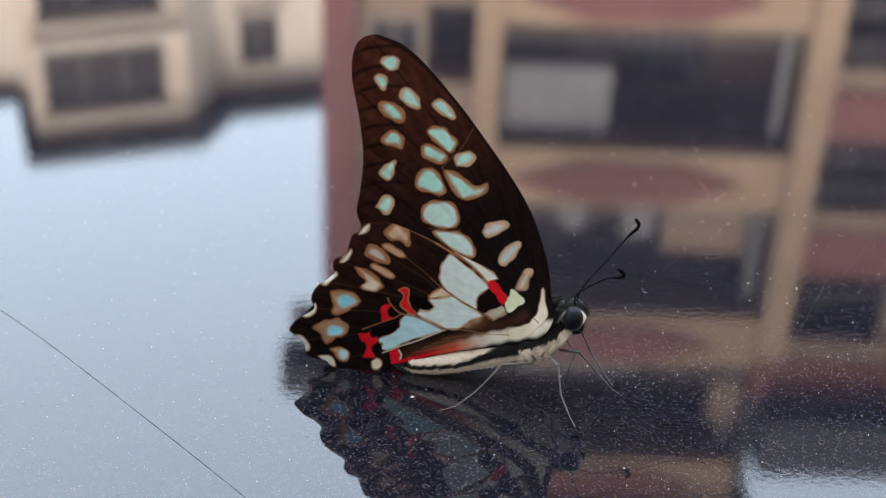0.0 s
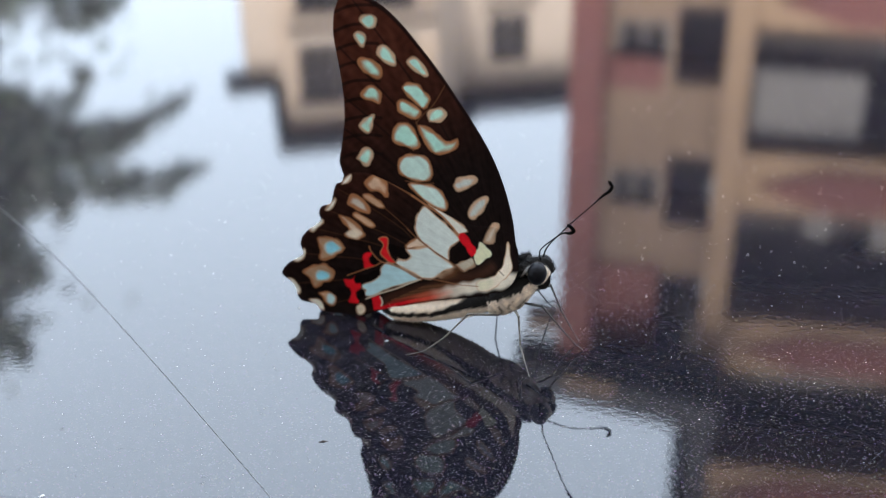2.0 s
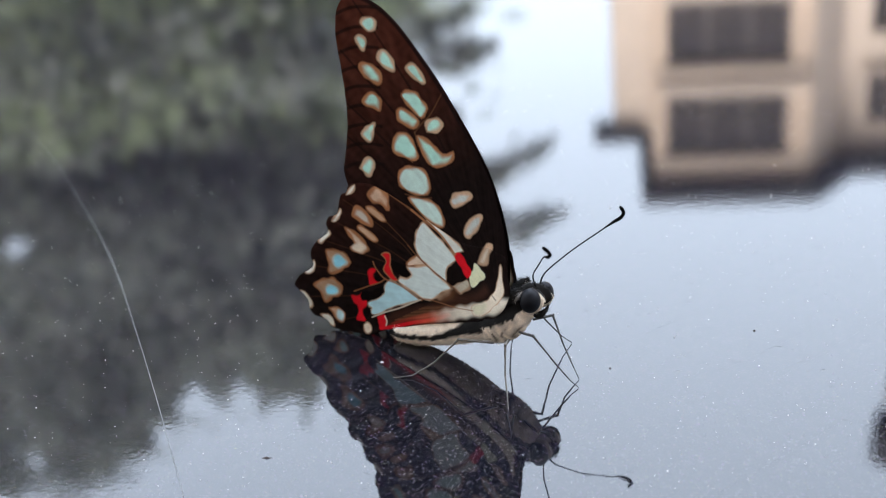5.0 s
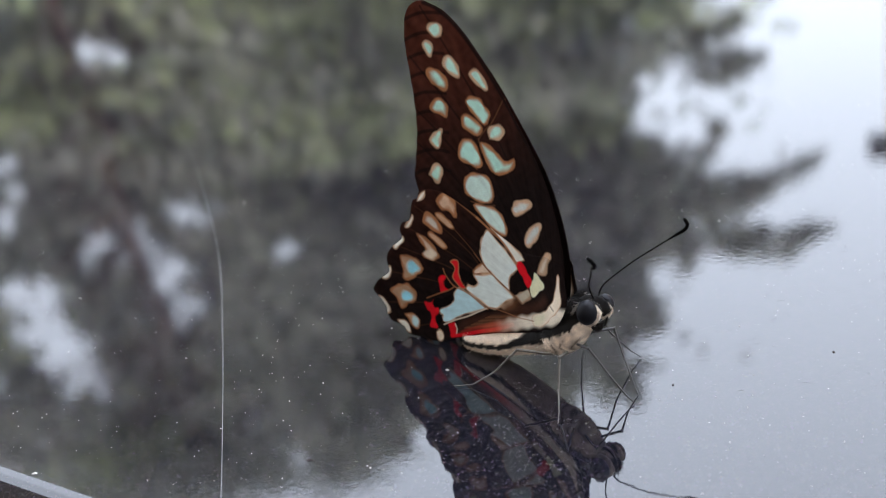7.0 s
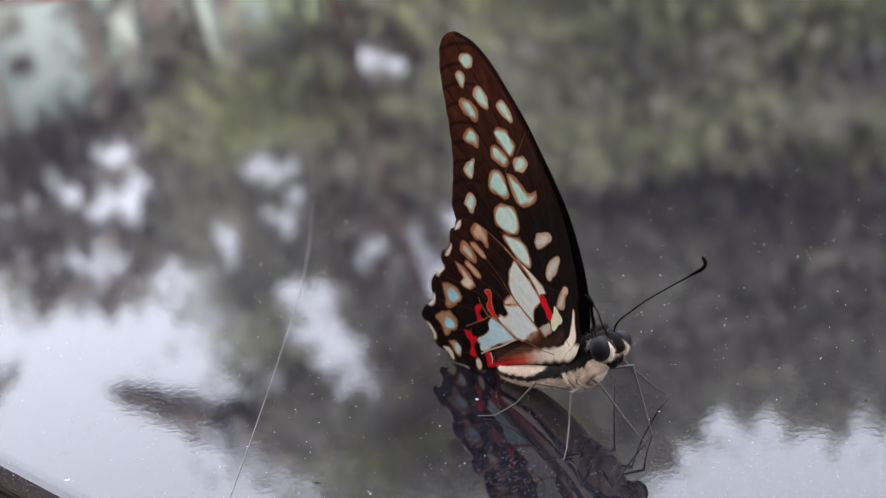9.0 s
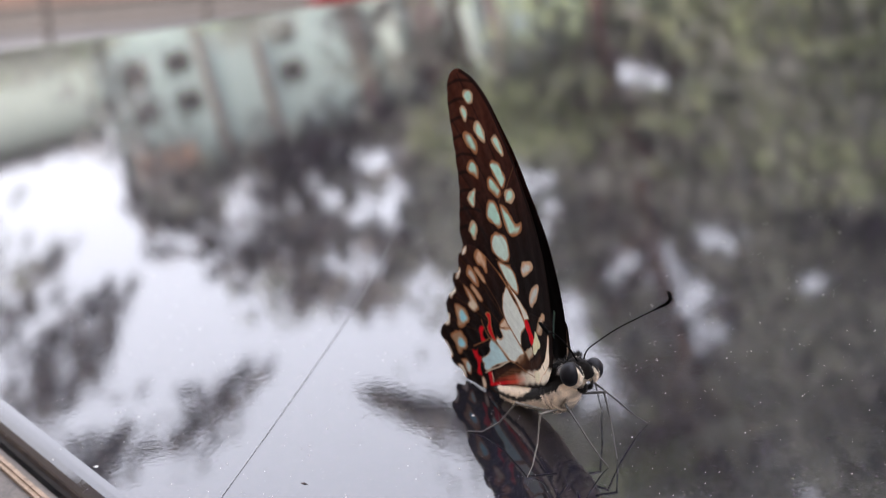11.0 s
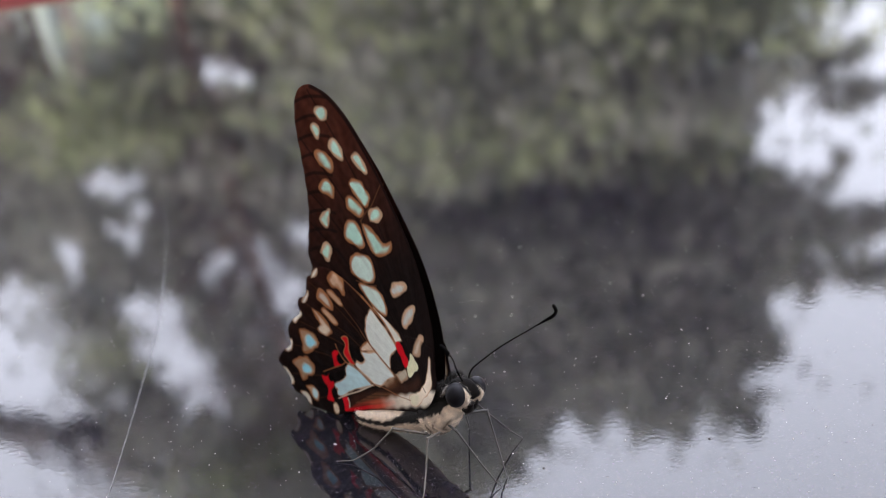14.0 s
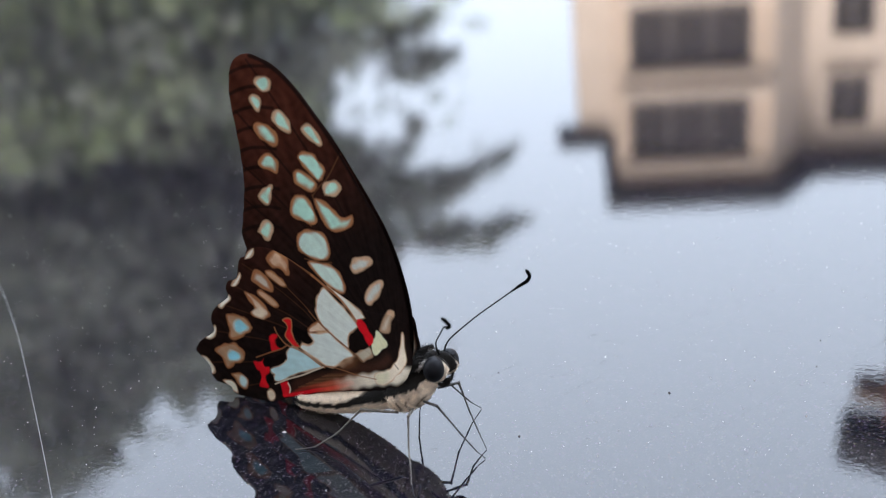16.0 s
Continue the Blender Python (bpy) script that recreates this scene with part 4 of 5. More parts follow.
def inside(u, v, poly):
    """Signed distance in mm to a polygon, positive within."""
    p = np.array(poly, float)
    best = np.full(u.shape, 1e9)
    sign = np.full(u.shape, -1.0)
    for (ax, ay), (bx, by) in zip(p, np.roll(p, -1, 0)):
        ex, ey = bx - ax, by - ay
        t = np.clip(((u - ax) * ex + (v - ay) * ey) / (ex * ex + ey * ey), 0, 1)
        best = np.minimum(best, (u - ax - t * ex) ** 2 + (v - ay - t * ey) ** 2)
        cross = ((ay > v) != (by > v)) & (u < ex * (v - ay) / (ey if abs(ey) > 1e-9 else 1e-9) + ax)
        sign = np.where(cross, -sign, sign)
    return sign * np.sqrt(best)


def ramp(x, lo, hi):
    t = np.clip((x - lo) / (hi - lo), 0, 1)
    return t * t * (3 - 2 * t)


class Pattern:
    """Pigment laid over a wing, patch by patch."""

    def __init__(self, u, v, lo=20.0, hi=46.0):
        self.u, self.v = u, v
        self.wob = 0.05 * np.sin(u * 3.1 + 1.3 * np.sin(v * 2.7)) + 0.05 * np.sin(v * 3.3 + 1.1 * np.sin(u * 2.3))
        ang, far = np.arctan2(v - ROOT[1], u - ROOT[0]), np.hypot(u - ROOT[0], v - ROOT[1])
        # rows of scales run outwards from the root
        self.streak = sum(np.sin(ang * f + far * g + p) for f, g, p in ((61, 0.3, 0.4), (97, -0.45, 1.9), (143, 0.7, 4.1), (39, -0.2, 2.6))) / 4
        self.mottle = np.sin(u * 2.9 + 1.7 * np.sin(v * 1.9)) * np.sin(v * 2.3 + 1.4 * np.sin(u * 1.6))
        tip = ramp(v - 0.5 * u, lo, hi)[:, None]
        self.rgb = INK * (1 - tip) + BROWN * tip
        self.rgb = self.rgb * (1 + 0.3 * self.streak + 0.18 * self.mottle)[:, None]

    def lay(self, k, colour):
        grained = np.array(colour) * (1 + 0.07 * self.streak + 0.05 * self.mottle)[:, None]
        self.rgb = self.rgb * (1 - k[:, None]) + grained * k[:, None]

    def spot(self, poly, core, rim=RUST, width=0.55, soft=0.16):
        d = inside(self.u, self.v, spline(poly, 3, True)) + self.wob + (0.04 if rim is not None else 0)
        if rim is not None:
            self.lay(ramp(d, -soft, soft), rim)
            lean = 1 + 0.55 * self.wob / 0.1
            self.lay(ramp(d, width * 0.35 * lean, width * 1.5 * lean) * 0.97, core)
        else:
            self.lay(ramp(d, -soft, soft), core)

    def line(self, pts, width, colour, strength=1.0):
        best = np.full(self.u.shape, 1e9)
        p = spline(pts, 6)
        for (ax, ay), (bx, by) in zip(p[:-1], p[1:]):
            ex, ey = bx - ax, by - ay
            t = np.clip(((self.u - ax) * ex + (self.v - ay) * ey) / (ex * ex + ey * ey + 1e-9), 0, 1)
            best = np.minimum(best, (self.u - ax - t * ex) ** 2 + (self.v - ay - t * ey) ** 2)
        self.lay((1 - ramp(np.sqrt(best), width * 0.3, width)) * strength, colour)


FORE = spline([(7.0, 9.6), (7.5, 13.0), (7.3, 16.5), (6.4, 20.3), (5.0, 24.0), (2.9, 27.6), (0.6, 31.0), (-1.6, 34.1), (-3.9, 37.0), (-6.5, 40.0), (-9.1, 42.3), (-11.2, 43.2), (-12.7, 43.6),
               (-13.9, 43.1), (-14.6, 42.2), (-15.0, 40.6), (-15.1, 38.4), (-14.8, 36.0), (-14.4, 33.0), (-14.2, 30.0), (-14.3, 27.5), (-14.8, 24.3), (-15.2, 21.5), (-13.6, 18.6), (-8.0, 14.5), (-1.0, 10.5), (4.5, 8.6)], 8, True)
HIND_MARGIN = [(7.9, 11.0), (7.6, 13.0), (7.2, 15.0), (6.0, 15.4), (4.6, 15.7), (2.6, 15.5), (0.8, 15.7), (-2.2, 16.8), (-5.2, 18.3), (-8.2, 19.6), (-11.2, 20.7), (-13.4, 20.7), (-14.7, 20.2)]
# scalloped edge: outer points and the notches between them
HIND_EDGE = [(-15.1, 19.3), (-15.9, 18.9), (-16.4, 17.5), (-16.8, 16.2), (-18.0, 15.7), (-18.5, 14.7), (-18.3, 13.7), (-19.1, 12.9), (-20.2, 12.1), (-21.1, 11.0), (-21.4, 9.8), (-21.1, 8.7), (-22.0, 7.8), (-23.4, 6.9), (-24.4, 5.5),
             (-24.0, 4.8), (-23.2, 4.2), (-22.6, 3.2), (-22.5, 2.3), (-22.0, 1.5), (-21.0, 1.3), (-19.9, 1.1), (-19.4, 0.4), (-18.5, 0.15)]
HIND_FOOT = [(-16.4, 0.2), (-14.6, 0.3), (-13.2, 0.5), (-12.0, 1.1), (-9.4, 2.2), (-4.4, 4.0), (-0.4, 5.2), (3.5, 6.5), (6.6, 8.4)]
HIND = spline(HIND_MARGIN + HIND_EDGE + HIND_FOOT, 6, True)


def fore_pattern(u, v, far=False):
    p = Pattern(u, v)
    # dark costal edge and the folds between the veins along the outer margin
    for k in range(9):
        v0 = 22.5 + 2.35 * k
        p.line([(-15.4, v0 - 0.2), (-12.6, v0 + 0.9), (-9.5, v0 + 1.0)], 0.32, INK, 0.75)
    for a, b in (((7, 11), (-12.5, 43)), ((6, 12), (-14.5, 37)), ((5, 11), (-14.6, 31)), ((3, 11), (-14.4, 26.5))):
        p.line([a, ((a[0] + b[0]) / 2 + 1.2, (a[1] + b[1]) / 2 + 0.6), b], 0.22, INK, 0.6)
    p.spot([(-11.6, 40.4), (-11.2, 41.0), (-10.1, 41.2), (-9.6, 40.6), (-9.8, 39.7), (-10.6, 39.4), (-11.3, 39.9)], AQUA, TANP, 0.3)
    p.spot([(-12.5, 38.5), (-12.0, 39.0), (-11.1, 38.6), (-11.0, 37.8), (-11.4, 37.2), (-11.9, 37.5)], AQUA, TANP, 0.3)
    p.spot([(-9.6, 36.5), (-9.1, 37.4), (-8.3, 37.3), (-7.5, 36.3), (-7.2, 35.2), (-7.9, 35.0), (-9.1, 35.6)], AQUA, TANP, 0.4)
    p.spot([(-5.8, 35.5), (-5.3, 36.0), (-4.5, 36.0), (-3.6, 34.9), (-3.2, 34.0), (-4.0, 33.9), (-5.1, 34.7)], AQUA, TANP, 0.35)
    p.spot([(-12.1, 35.5), (-11.3, 35.8), (-10.2, 35.5), (-9.2, 34.6), (-9.1, 33.6), (-9.8, 33.2), (-11.2, 33.8), (-11.9, 34.5)], AQUA, RUST, 0.6)
    p.spot([(-11.9, 31.1), (-11.1, 32.1), (-10.2, 32.2), (-9.3, 31.3), (-9.6, 30.0), (-10.5, 30.3), (-11.5, 30.5)], AQUA, RUST, 0.45)
    p.spot([(-12.4, 27.0), (-11.4, 28.1), (-10.4, 28.5), (-10.6, 27.2), (-11.0, 26.1), (-11.7, 26.2)], AQUA, TANP, 0.35)
    p.spot([(-12.8, 22.7), (-12.1, 23.9), (-11.2, 24.2), (-10.7, 23.4), (-11.3, 21.9), (-12.0, 21.8), (-12.8, 22.5)], AQUA, TANP, 0.4)
    p.spot([(-6.6, 32.1), (-5.9, 32.8), (-4.6, 32.8), (-3.8, 32.0), (-3.0, 31.0), (-3.9, 29.7), (-5.1, 30.6)], AQUA, RUST, 0.35)
    p.spot([(-7.2, 30.3), (-6.6, 30.7), (-5.2, 30.2), (-4.2, 29.4), (-5.0, 28.3), (-6.5, 28.8), (-7.2, 29.3)], AQUA, RUST, 0.5)
    p.spot([(-3.3, 29.3), (-2.5, 29.9), (-1.5, 30.0), (-1.0, 29.2), (-1.8, 28.3), (-3.2, 28.2)], AQUA, TANP, 0.4)
    p.spot([(-8.0, 26.4), (-7.3, 27.6), (-6.0, 27.7), (-5.1, 26.7), (-4.5, 25.2), (-5.2, 24.5), (-7.1, 24.9), (-8.0, 25.3)], AQUA, RUST, 0.4)
    p.spot([(-4.7, 27.6), (-3.2, 27.3), (-1.1, 25.9), (0.3, 26.3), (0.3, 25.4), (-0.7, 24.5), (-2.6, 24.1), (-3.8, 25.3)], AQUA, RUST, 0.5)
    p.spot([(-7.4, 22.6), (-6.4, 23.6), (-4.5, 23.8), (-3.4, 23.1), (-3.0, 21.4), (-3.9, 20.4), (-5.8, 20.4), (-7.3, 21.2)], AQUA * 0.5 + WHITE * 0.5, RUST, 0.35)
    p.spot([(-6.2, 19.8), (-4.3, 20.1), (-2.4, 19.7), (-1.4, 18.4), (-1.3, 17.0), (-2.5, 17.0), (-4.4, 18.0)], AQUA * 0.4 + WHITE * 0.6, RUST, 0.3)
    if far:
        p.line([(4.15, 15.3), (3.6, 13.6), (3.1, 11.9)], 0.3, AQUA, 1.0)
    else:
        p.spot([(-0.3, 20.5), (0.6, 21.5), (2.1, 21.8), (2.8, 21.5), (2.1, 20.6), (0.7, 19.8), (-0.0, 19.8)], WHITE * 0.8, TANP, 0.45)
        p.spot([(1.5, 17.1), (2.3, 18.5), (3.6, 19.4), (4.1, 19.1), (3.5, 17.6), (2.3, 16.4), (1.6, 16.4)], WHITE * 0.75, TANP, 0.4)
        p.spot([(3.5, 13.3), (3.8, 14.7), (4.7, 16.0), (5.5, 16.2), (5.1, 15.0), (4.4, 13.6)], CREAM * 0.75, TANP, 0.4)
    # rusty veins between the middle spots, darker ones towards the margin
    for pts in (((-4.9, 27.9), (-3.8, 29.2), (-2.6, 30.4), (-0.9, 33.2)), ((-4.9, 28.0), (-4.5, 26.4)), ((-6.6, 20.2), (-4.4, 20.0), (-2.9, 20.3))):
        p.line(pts, 0.15, RUST * 0.4, 0.45)
    edge = FORE
    costa = [tuple(q) for q in edge[4:100:8]]
    p.line(costa, 0.5, INK, 0.9)
    return p.rgb


def hind_pattern(u, v, far=False):
    p = Pattern(u, v, 13.0, 44.0)
    for a in ((-15.6, 18.3), (-17.2, 15.2), (-18.9, 12.4), (-21.0, 8.6), (-22.4, 4.0), (-19.3, 1.0)):
        p.line([(-4, 9.8), ((5 + a[0]) * 0.5 - 2, (9.2 + a[1]) * 0.5), a], 0.15, RUST * 0.25, 0.28)
    # cream lunules in the notches of the margin
    pale = CREAM * 0.55 + WHITE * 0.5
    for poly in ([(-15.2, 18.9), (-14.6, 19.9), (-13.8, 20.5), (-13.8, 20.0), (-14.4, 19.2)], [(-17.6, 15.2), (-16.8, 16.2), (-16.2, 17.0), (-16.1, 16.4), (-16.9, 15.2)],
                 [(-19.9, 12.2), (-19.1, 13.2), (-18.2, 13.9), (-18.0, 13.3), (-18.9, 12.4), (-19.5, 11.9)], [(-22.6, 7.5), (-21.6, 8.4), (-21.0, 9.4), (-20.7, 8.9), (-21.1, 7.9), (-21.9, 7.3)],
                 [(-23.7, 4.7), (-22.9, 4.7), (-22.1, 3.7), (-22.0, 2.8), (-22.8, 2.3), (-22.9, 3.5)], [(-20.9, 1.7), (-19.7, 2.0), (-18.9, 1.4), (-18.9, 0.4), (-19.9, 0.8)]):
        p.spot(poly, pale, TANP * 0.8, 0.18, 0.1)
    # two rows of tan and pale spots behind the margin
    p.spot([(-12.0, 19.4), (-10.9, 20.6), (-10.0, 20.4), (-9.0, 19.6), (-9.1, 17.9), (-10.2, 18.4), (-11.3, 18.5)], TANP * 1.05 + WHITE * 0.12, RUST, 0.5)
    p.spot([(-12.3, 17.9), (-11.5, 17.9), (-10.2, 17.2), (-9.5, 16.5), (-10.3, 16.2), (-11.3, 16.7), (-12.2, 17.4)], TANP, RUST, 0.2)
    p.spot([(-14.4, 16.9), (-13.9, 17.7), (-12.8, 17.5), (-11.8, 16.5), (-11.6, 15.4), (-12.6, 15.4), (-13.7, 15.9), (-14.5, 16.3)], WHITE * 0.5 + TANP * 0.4, RUST, 0.6)
    p.spot([(-13.8, 15.1), (-13.0, 15.1), (-11.6, 14.4), (-11.0, 13.7), (-11.7, 13.4), (-12.8, 14.0), (-13.7, 14.6)], TANP, RUST, 0.2)
    p.spot([(-15.8, 14.6), (-14.8, 14.6), (-13.3, 13.6), (-12.5, 12.6), (-12.6, 12.0), (-13.5, 11.6), (-14.7, 11.5), (-15.2, 12.1), (-14.5, 12.6), (-15.3, 13.8)], CREAM * 0.45 + TANP * 0.5, RUST, 0.5)
    p.spot([(-14.9, 12.2), (-13.8, 12.9), (-12.8, 12.4), (-13.4, 11.8), (-14.5, 11.7)], CREAM * 0.9, None, soft=0.3)
    p.spot([(-19.0, 10.9), (-18.4, 11.3), (-16.3, 11.3), (-15.4, 10.3), (-15.4, 9.9), (-16.6, 8.8), (-18.2, 8.0), (-18.9, 8.2), (-18.7, 9.5)], TANP * 0.8, RUST, 0.3)
    p.spot([(-17.9, 10.4), (-16.9, 10.9), (-16.0, 10.2), (-15.9, 9.8), (-17.0, 9.0), (-17.8, 9.0), (-18.0, 9.6)], SKY, WHITE * 0.7, 0.2)
    p.spot([(-21.4, 5.8), (-20.3, 6.8), (-18.4, 7.4), (-17.6, 7.0), (-17.0, 6.4), (-17.2, 5.3), (-18.6, 4.6), (-19.5, 3.8), (-20.1, 3.8), (-20.5, 5.0)], TANP * 0.75, RUST, 0.3)
    p.spot([(-19.6, 5.8), (-18.7, 6.4), (-17.8, 6.1), (-17.7, 5.4), (-18.6, 4.9), (-19.5, 4.9)], SKY, WHITE * 0.7, 0.2)
    p.spot([(-19.4, 3.0), (-18.2, 3.3), (-17.4, 3.0), (-17.0, 2.5), (-17.3, 1.5), (-18.0, 1.2), (-18.6, 1.6), (-18.9, 2.4)], TANP * 0.9, RUST, 0.3)
    p.spot([(-18.1, 2.9), (-17.5, 2.9), (-17.2, 2.4), (-17.5, 1.6), (-18.0, 1.5), (-18.3, 1.9)], SKY * 0.4 + WHITE * 0.55, None, soft=0.25)
    # brown hairy shade along the inner margin, then the pale centre of the wing
    p.spot([(-10.4, 3.4), (-9.2, 4.6), (-7.5, 5.5), (-4.2, 6.7), (-0.1, 8.9), (2.7, 9.8), (4.3, 11.2), (4.9, 10.4), (2.7, 8.5), (-0.2, 7.0), (-2.6, 5.5), (-5.9, 4.4), (-8.4, 3.1), (-10.3, 2.5)], (0.036, 0.015, 0.0095), None, soft=0.5)
    for k in range(12):
        p.line([(3.4 - 0.2 * k, 8.6 - 0.1 * k), (0.0 - 0.3 * k, 7.6 - 0.2 * k), (-4.6 - 0.42 * k, 6.3 - 0.26 * k)], 0.13, RUST * (0.35 + 0.2 * (k % 3)), 0.28)
    p.spot([(-3.4, 8.0), (-1.6, 9.2), (0.2, 9.4), (-0.6, 8.4), (-2.2, 7.6)], RUST * 0.35, None, soft=0.7)
    p.spot([(-5.5, 14.5), (-5.1, 16.0), (-4.4, 17.0), (-3.8, 17.0), (-2.7, 16.1), (-1.5, 15.2), (-0.6, 14.4), (0.3, 13.4), (-0.3, 12.7), (-0.9, 12.2), (-1.2, 11.4), (-1.2, 10.4), (-1.6, 10.5), (-2.8, 11.1), (-4.3, 12.0), (-5.0, 12.7), (-5.4, 13.6)], WHITE * 0.95 + GREENISH * 0.03, TANP, 0.16)
    p.spot([(-3.6, 17.5), (-2.5, 17.0), (-0.6, 16.1), (0.9, 15.2), (1.4, 14.6), (0.5, 14.2), (0.2, 14.0), (-1.0, 15.3), (-2.5, 16.6)], WHITE * 0.6 + CREAM * 0.36, TANP, 0.16)
    p.spot([(-6.8, 11.6), (-5.8, 12.4), (-5.2, 12.8), (-4.3, 12.1), (-4.1, 11.8), (-5.5, 11.4), (-6.7, 11.1)], CREAM * 0.5 + TANP * 0.5, RUST, 0.2)
    p.spot([(-6.9, 11.0), (-5.5, 11.3), (-3.9, 11.8), (-2.8, 11.0), (-1.2, 10.2), (-0.5, 9.6), (-0.9, 9.2), (-1.9, 8.7), (-2.5, 8.1), (-3.5, 7.4), (-4.8, 7.2), (-6.1, 7.8), (-7.3, 8.2), (-8.4, 8.8), (-8.0, 9.4), (-7.0, 9.5), (-6.4, 10.1)], WHITE * 0.93 + SKY * 0.04, TANP, 0.25)
    p.spot([(-2.6, 8.2), (-1.0, 9.3), (-0.3, 9.7), (-0.8, 9.0), (-1.8, 8.3), (-2.4, 7.8)], TANP * 0.6, None, soft=0.35)
    p.spot([(-10.6, 6.9), (-10.4, 7.8), (-9.7, 8.7), (-8.9, 8.6), (-7.3, 8.1), (-6.0, 7.5), (-5.4, 7.0), (-7.4, 6.1), (-10.0, 4.8), (-11.7, 3.7), (-12.6, 3.4), (-12.9, 3.7), (-12.7, 4.3), (-13.1, 4.5), (-13.2, 5.0), (-12.0, 5.6), (-11.0, 6.3)], SKY * 0.5 + WHITE * 0.46, TANP * 0.7 + WHITE * 0.2, 0.14)
    p.spot([(-0.4, 10.0), (0.3, 10.4), (1.8, 11.3), (2.3, 10.5), (1.5, 9.7), (0.7, 9.2), (-0.1, 9.8)], CREAM * 0.5 + GREENISH * 0.1, TANP * 0.6, 0.25)
    p.spot([(3.0, 13.4), (3.9, 13.0), (4.4, 12.2), (3.6, 11.4), (2.9, 10.6), (2.3, 10.7), (2.1, 11.4), (2.7, 12.6)], GREENISH, None, soft=0.1)
    # black and red marks
    p.spot([(-1.0, 10.9), (-0.8, 11.6), (-0.1, 12.4), (0.1, 13.0), (0.3, 13.2), (0.8, 12.7), (1.4, 11.9), (1.8, 11.3), (1.2, 10.8), (0.4, 10.5), (-0.5, 9.9), (-1.1, 10.3)], INK * 0.8, None, soft=0.1)
    p.spot([(0.2, 14.0), (0.7, 14.4), (1.1, 14.3), (2.0, 13.1), (2.4, 12.3), (2.0, 11.4), (1.7, 11.4), (1.0, 12.5), (0.3, 13.4)], REDP, None, soft=0.1)
    p.spot([(-10.6, 11.9), (-10.0, 12.3), (-9.3, 12.2), (-9.3, 11.2), (-9.4, 10.6), (-9.0, 9.7), (-8.4, 9.0), (-8.5, 8.8), (-9.3, 8.8), (-10.0, 9.4), (-10.4, 9.9), (-10.3, 10.5), (-10.0, 11.1), (-10.2, 11.6)], REDP, RUST, 0.16, 0.1)
    p.spot([(-9.2, 11.2), (-8.8, 11.5), (-7.7, 11.2), (-6.9, 10.7), (-6.4, 10.1), (-7.0, 9.6), (-8.0, 9.7), (-8.8, 10.0), (-9.2, 10.6)], INK * 0.5, None, soft=0.1)
    p.spot([(-12.8, 9.4), (-11.8, 9.8), (-11.6, 9.6), (-12.0, 9.0), (-11.9, 8.3), (-11.2, 8.2), (-12.2, 7.6), (-12.7, 7.4), (-12.8, 8.3)], REDP, None, soft=0.12)
    p.spot([(-11.8, 9.2), (-11.2, 9.3), (-10.7, 9.0), (-10.5, 8.7), (-11.2, 8.2), (-11.7, 8.3), (-11.9, 8.7)], INK * 0.5, None, soft=0.1)
    p.spot([(-15.7, 5.4), (-14.6, 5.7), (-14.1, 6.1), (-14.3, 5.5), (-13.4, 5.2), (-13.4, 4.7), (-14.0, 3.9), (-14.2, 3.1), (-13.9, 2.5), (-14.2, 2.1), (-15.1, 2.1), (-15.2, 2.5), (-14.9, 3.4), (-14.9, 4.3), (-15.4, 4.5)], REDP, None, soft=0.12)
    p.spot([(-14.3, 5.6), (-14.0, 6.2), (-12.3, 6.8), (-11.0, 7.6), (-10.8, 7.2), (-11.0, 6.5), (-12.0, 5.7), (-13.2, 5.2), (-14.0, 5.1)], INK * 0.5, None, soft=0.1)
    p.spot([(-13.9, 3.8), (-13.3, 4.1), (-12.9, 3.8), (-13.0, 3.2), (-13.6, 2.8), (-14.0, 3.1)], INK * 0.5, None, soft=0.1)
    p.spot([(-11.9, 3.3), (-10.8, 3.8), (-10.5, 3.0), (-10.7, 2.2), (-11.5, 1.6), (-11.8, 1.7), (-11.8, 2.8)], REDP, None, soft=0.12)
    p.line([(-10.75, 3.6), (-10.5, 3.0), (-10.7, 2.3)], 0.16, CREAM * 0.8, 0.8)
    # red streak, pink-white flush and the cream inner edge
    for k in range(4):
        p.line([(-10.2 + 0.5 * k, 2.5 + 0.35 * k), (-7.0 + 0.5 * k, 4.0 + 0.3 * k), (-3.0, 5.5 + 0.2 * k)], 0.26, REDP * 0.5 + RUST * 0.2, 0.24 - 0.05 * k)
    p.line([(-11.6, 1.75), (-9.3, 2.55), (-6.8, 3.6), (-4.3, 4.55), (-3.2, 5.0)], 0.36, REDP, 0.95)
    p.line([(-3.6, 4.85), (-2.4, 5.4), (-1.0, 6.1)], 0.4, REDP * 0.75 + RUST * 0.35, 0.75)
    run, off = ((u + 4.0) * 7.0 + (v - 4.7) * 2.9) / 57.4, ((v - 4.7) * 7.0 - (u + 4.0) * 2.9) / 7.58
    p.lay(ramp(run, -0.55, 0.0) * (1 - ramp(run, 0.25, 0.75)) * (1 - ramp(np.abs(off - 0.1), 0.3, 1.0)) * 0.5, REDP * 0.45 + RUST * 0.8)
    p.lay(ramp(run, -0.05, 0.75) * (1 - ramp(np.abs(off - 0.15 - 0.1 * np.sin(u * 3)), 0.35, 1.05)), CREAM * 0.78 + WHITE * 0.15)
    p.spot([(6.6, 14.1), (6.9, 12.1), (7.1, 11.0), (6.3, 9.7), (4.7, 8.0), (3.6, 7.2), (2.6, 7.1), (2.4, 7.9), (3.1, 8.6), (4.7, 9.5), (5.5, 10.5), (6.0, 11.3), (6.3, 12.6)], CREAM * 0.95, TANP, 0.1, 0.1)
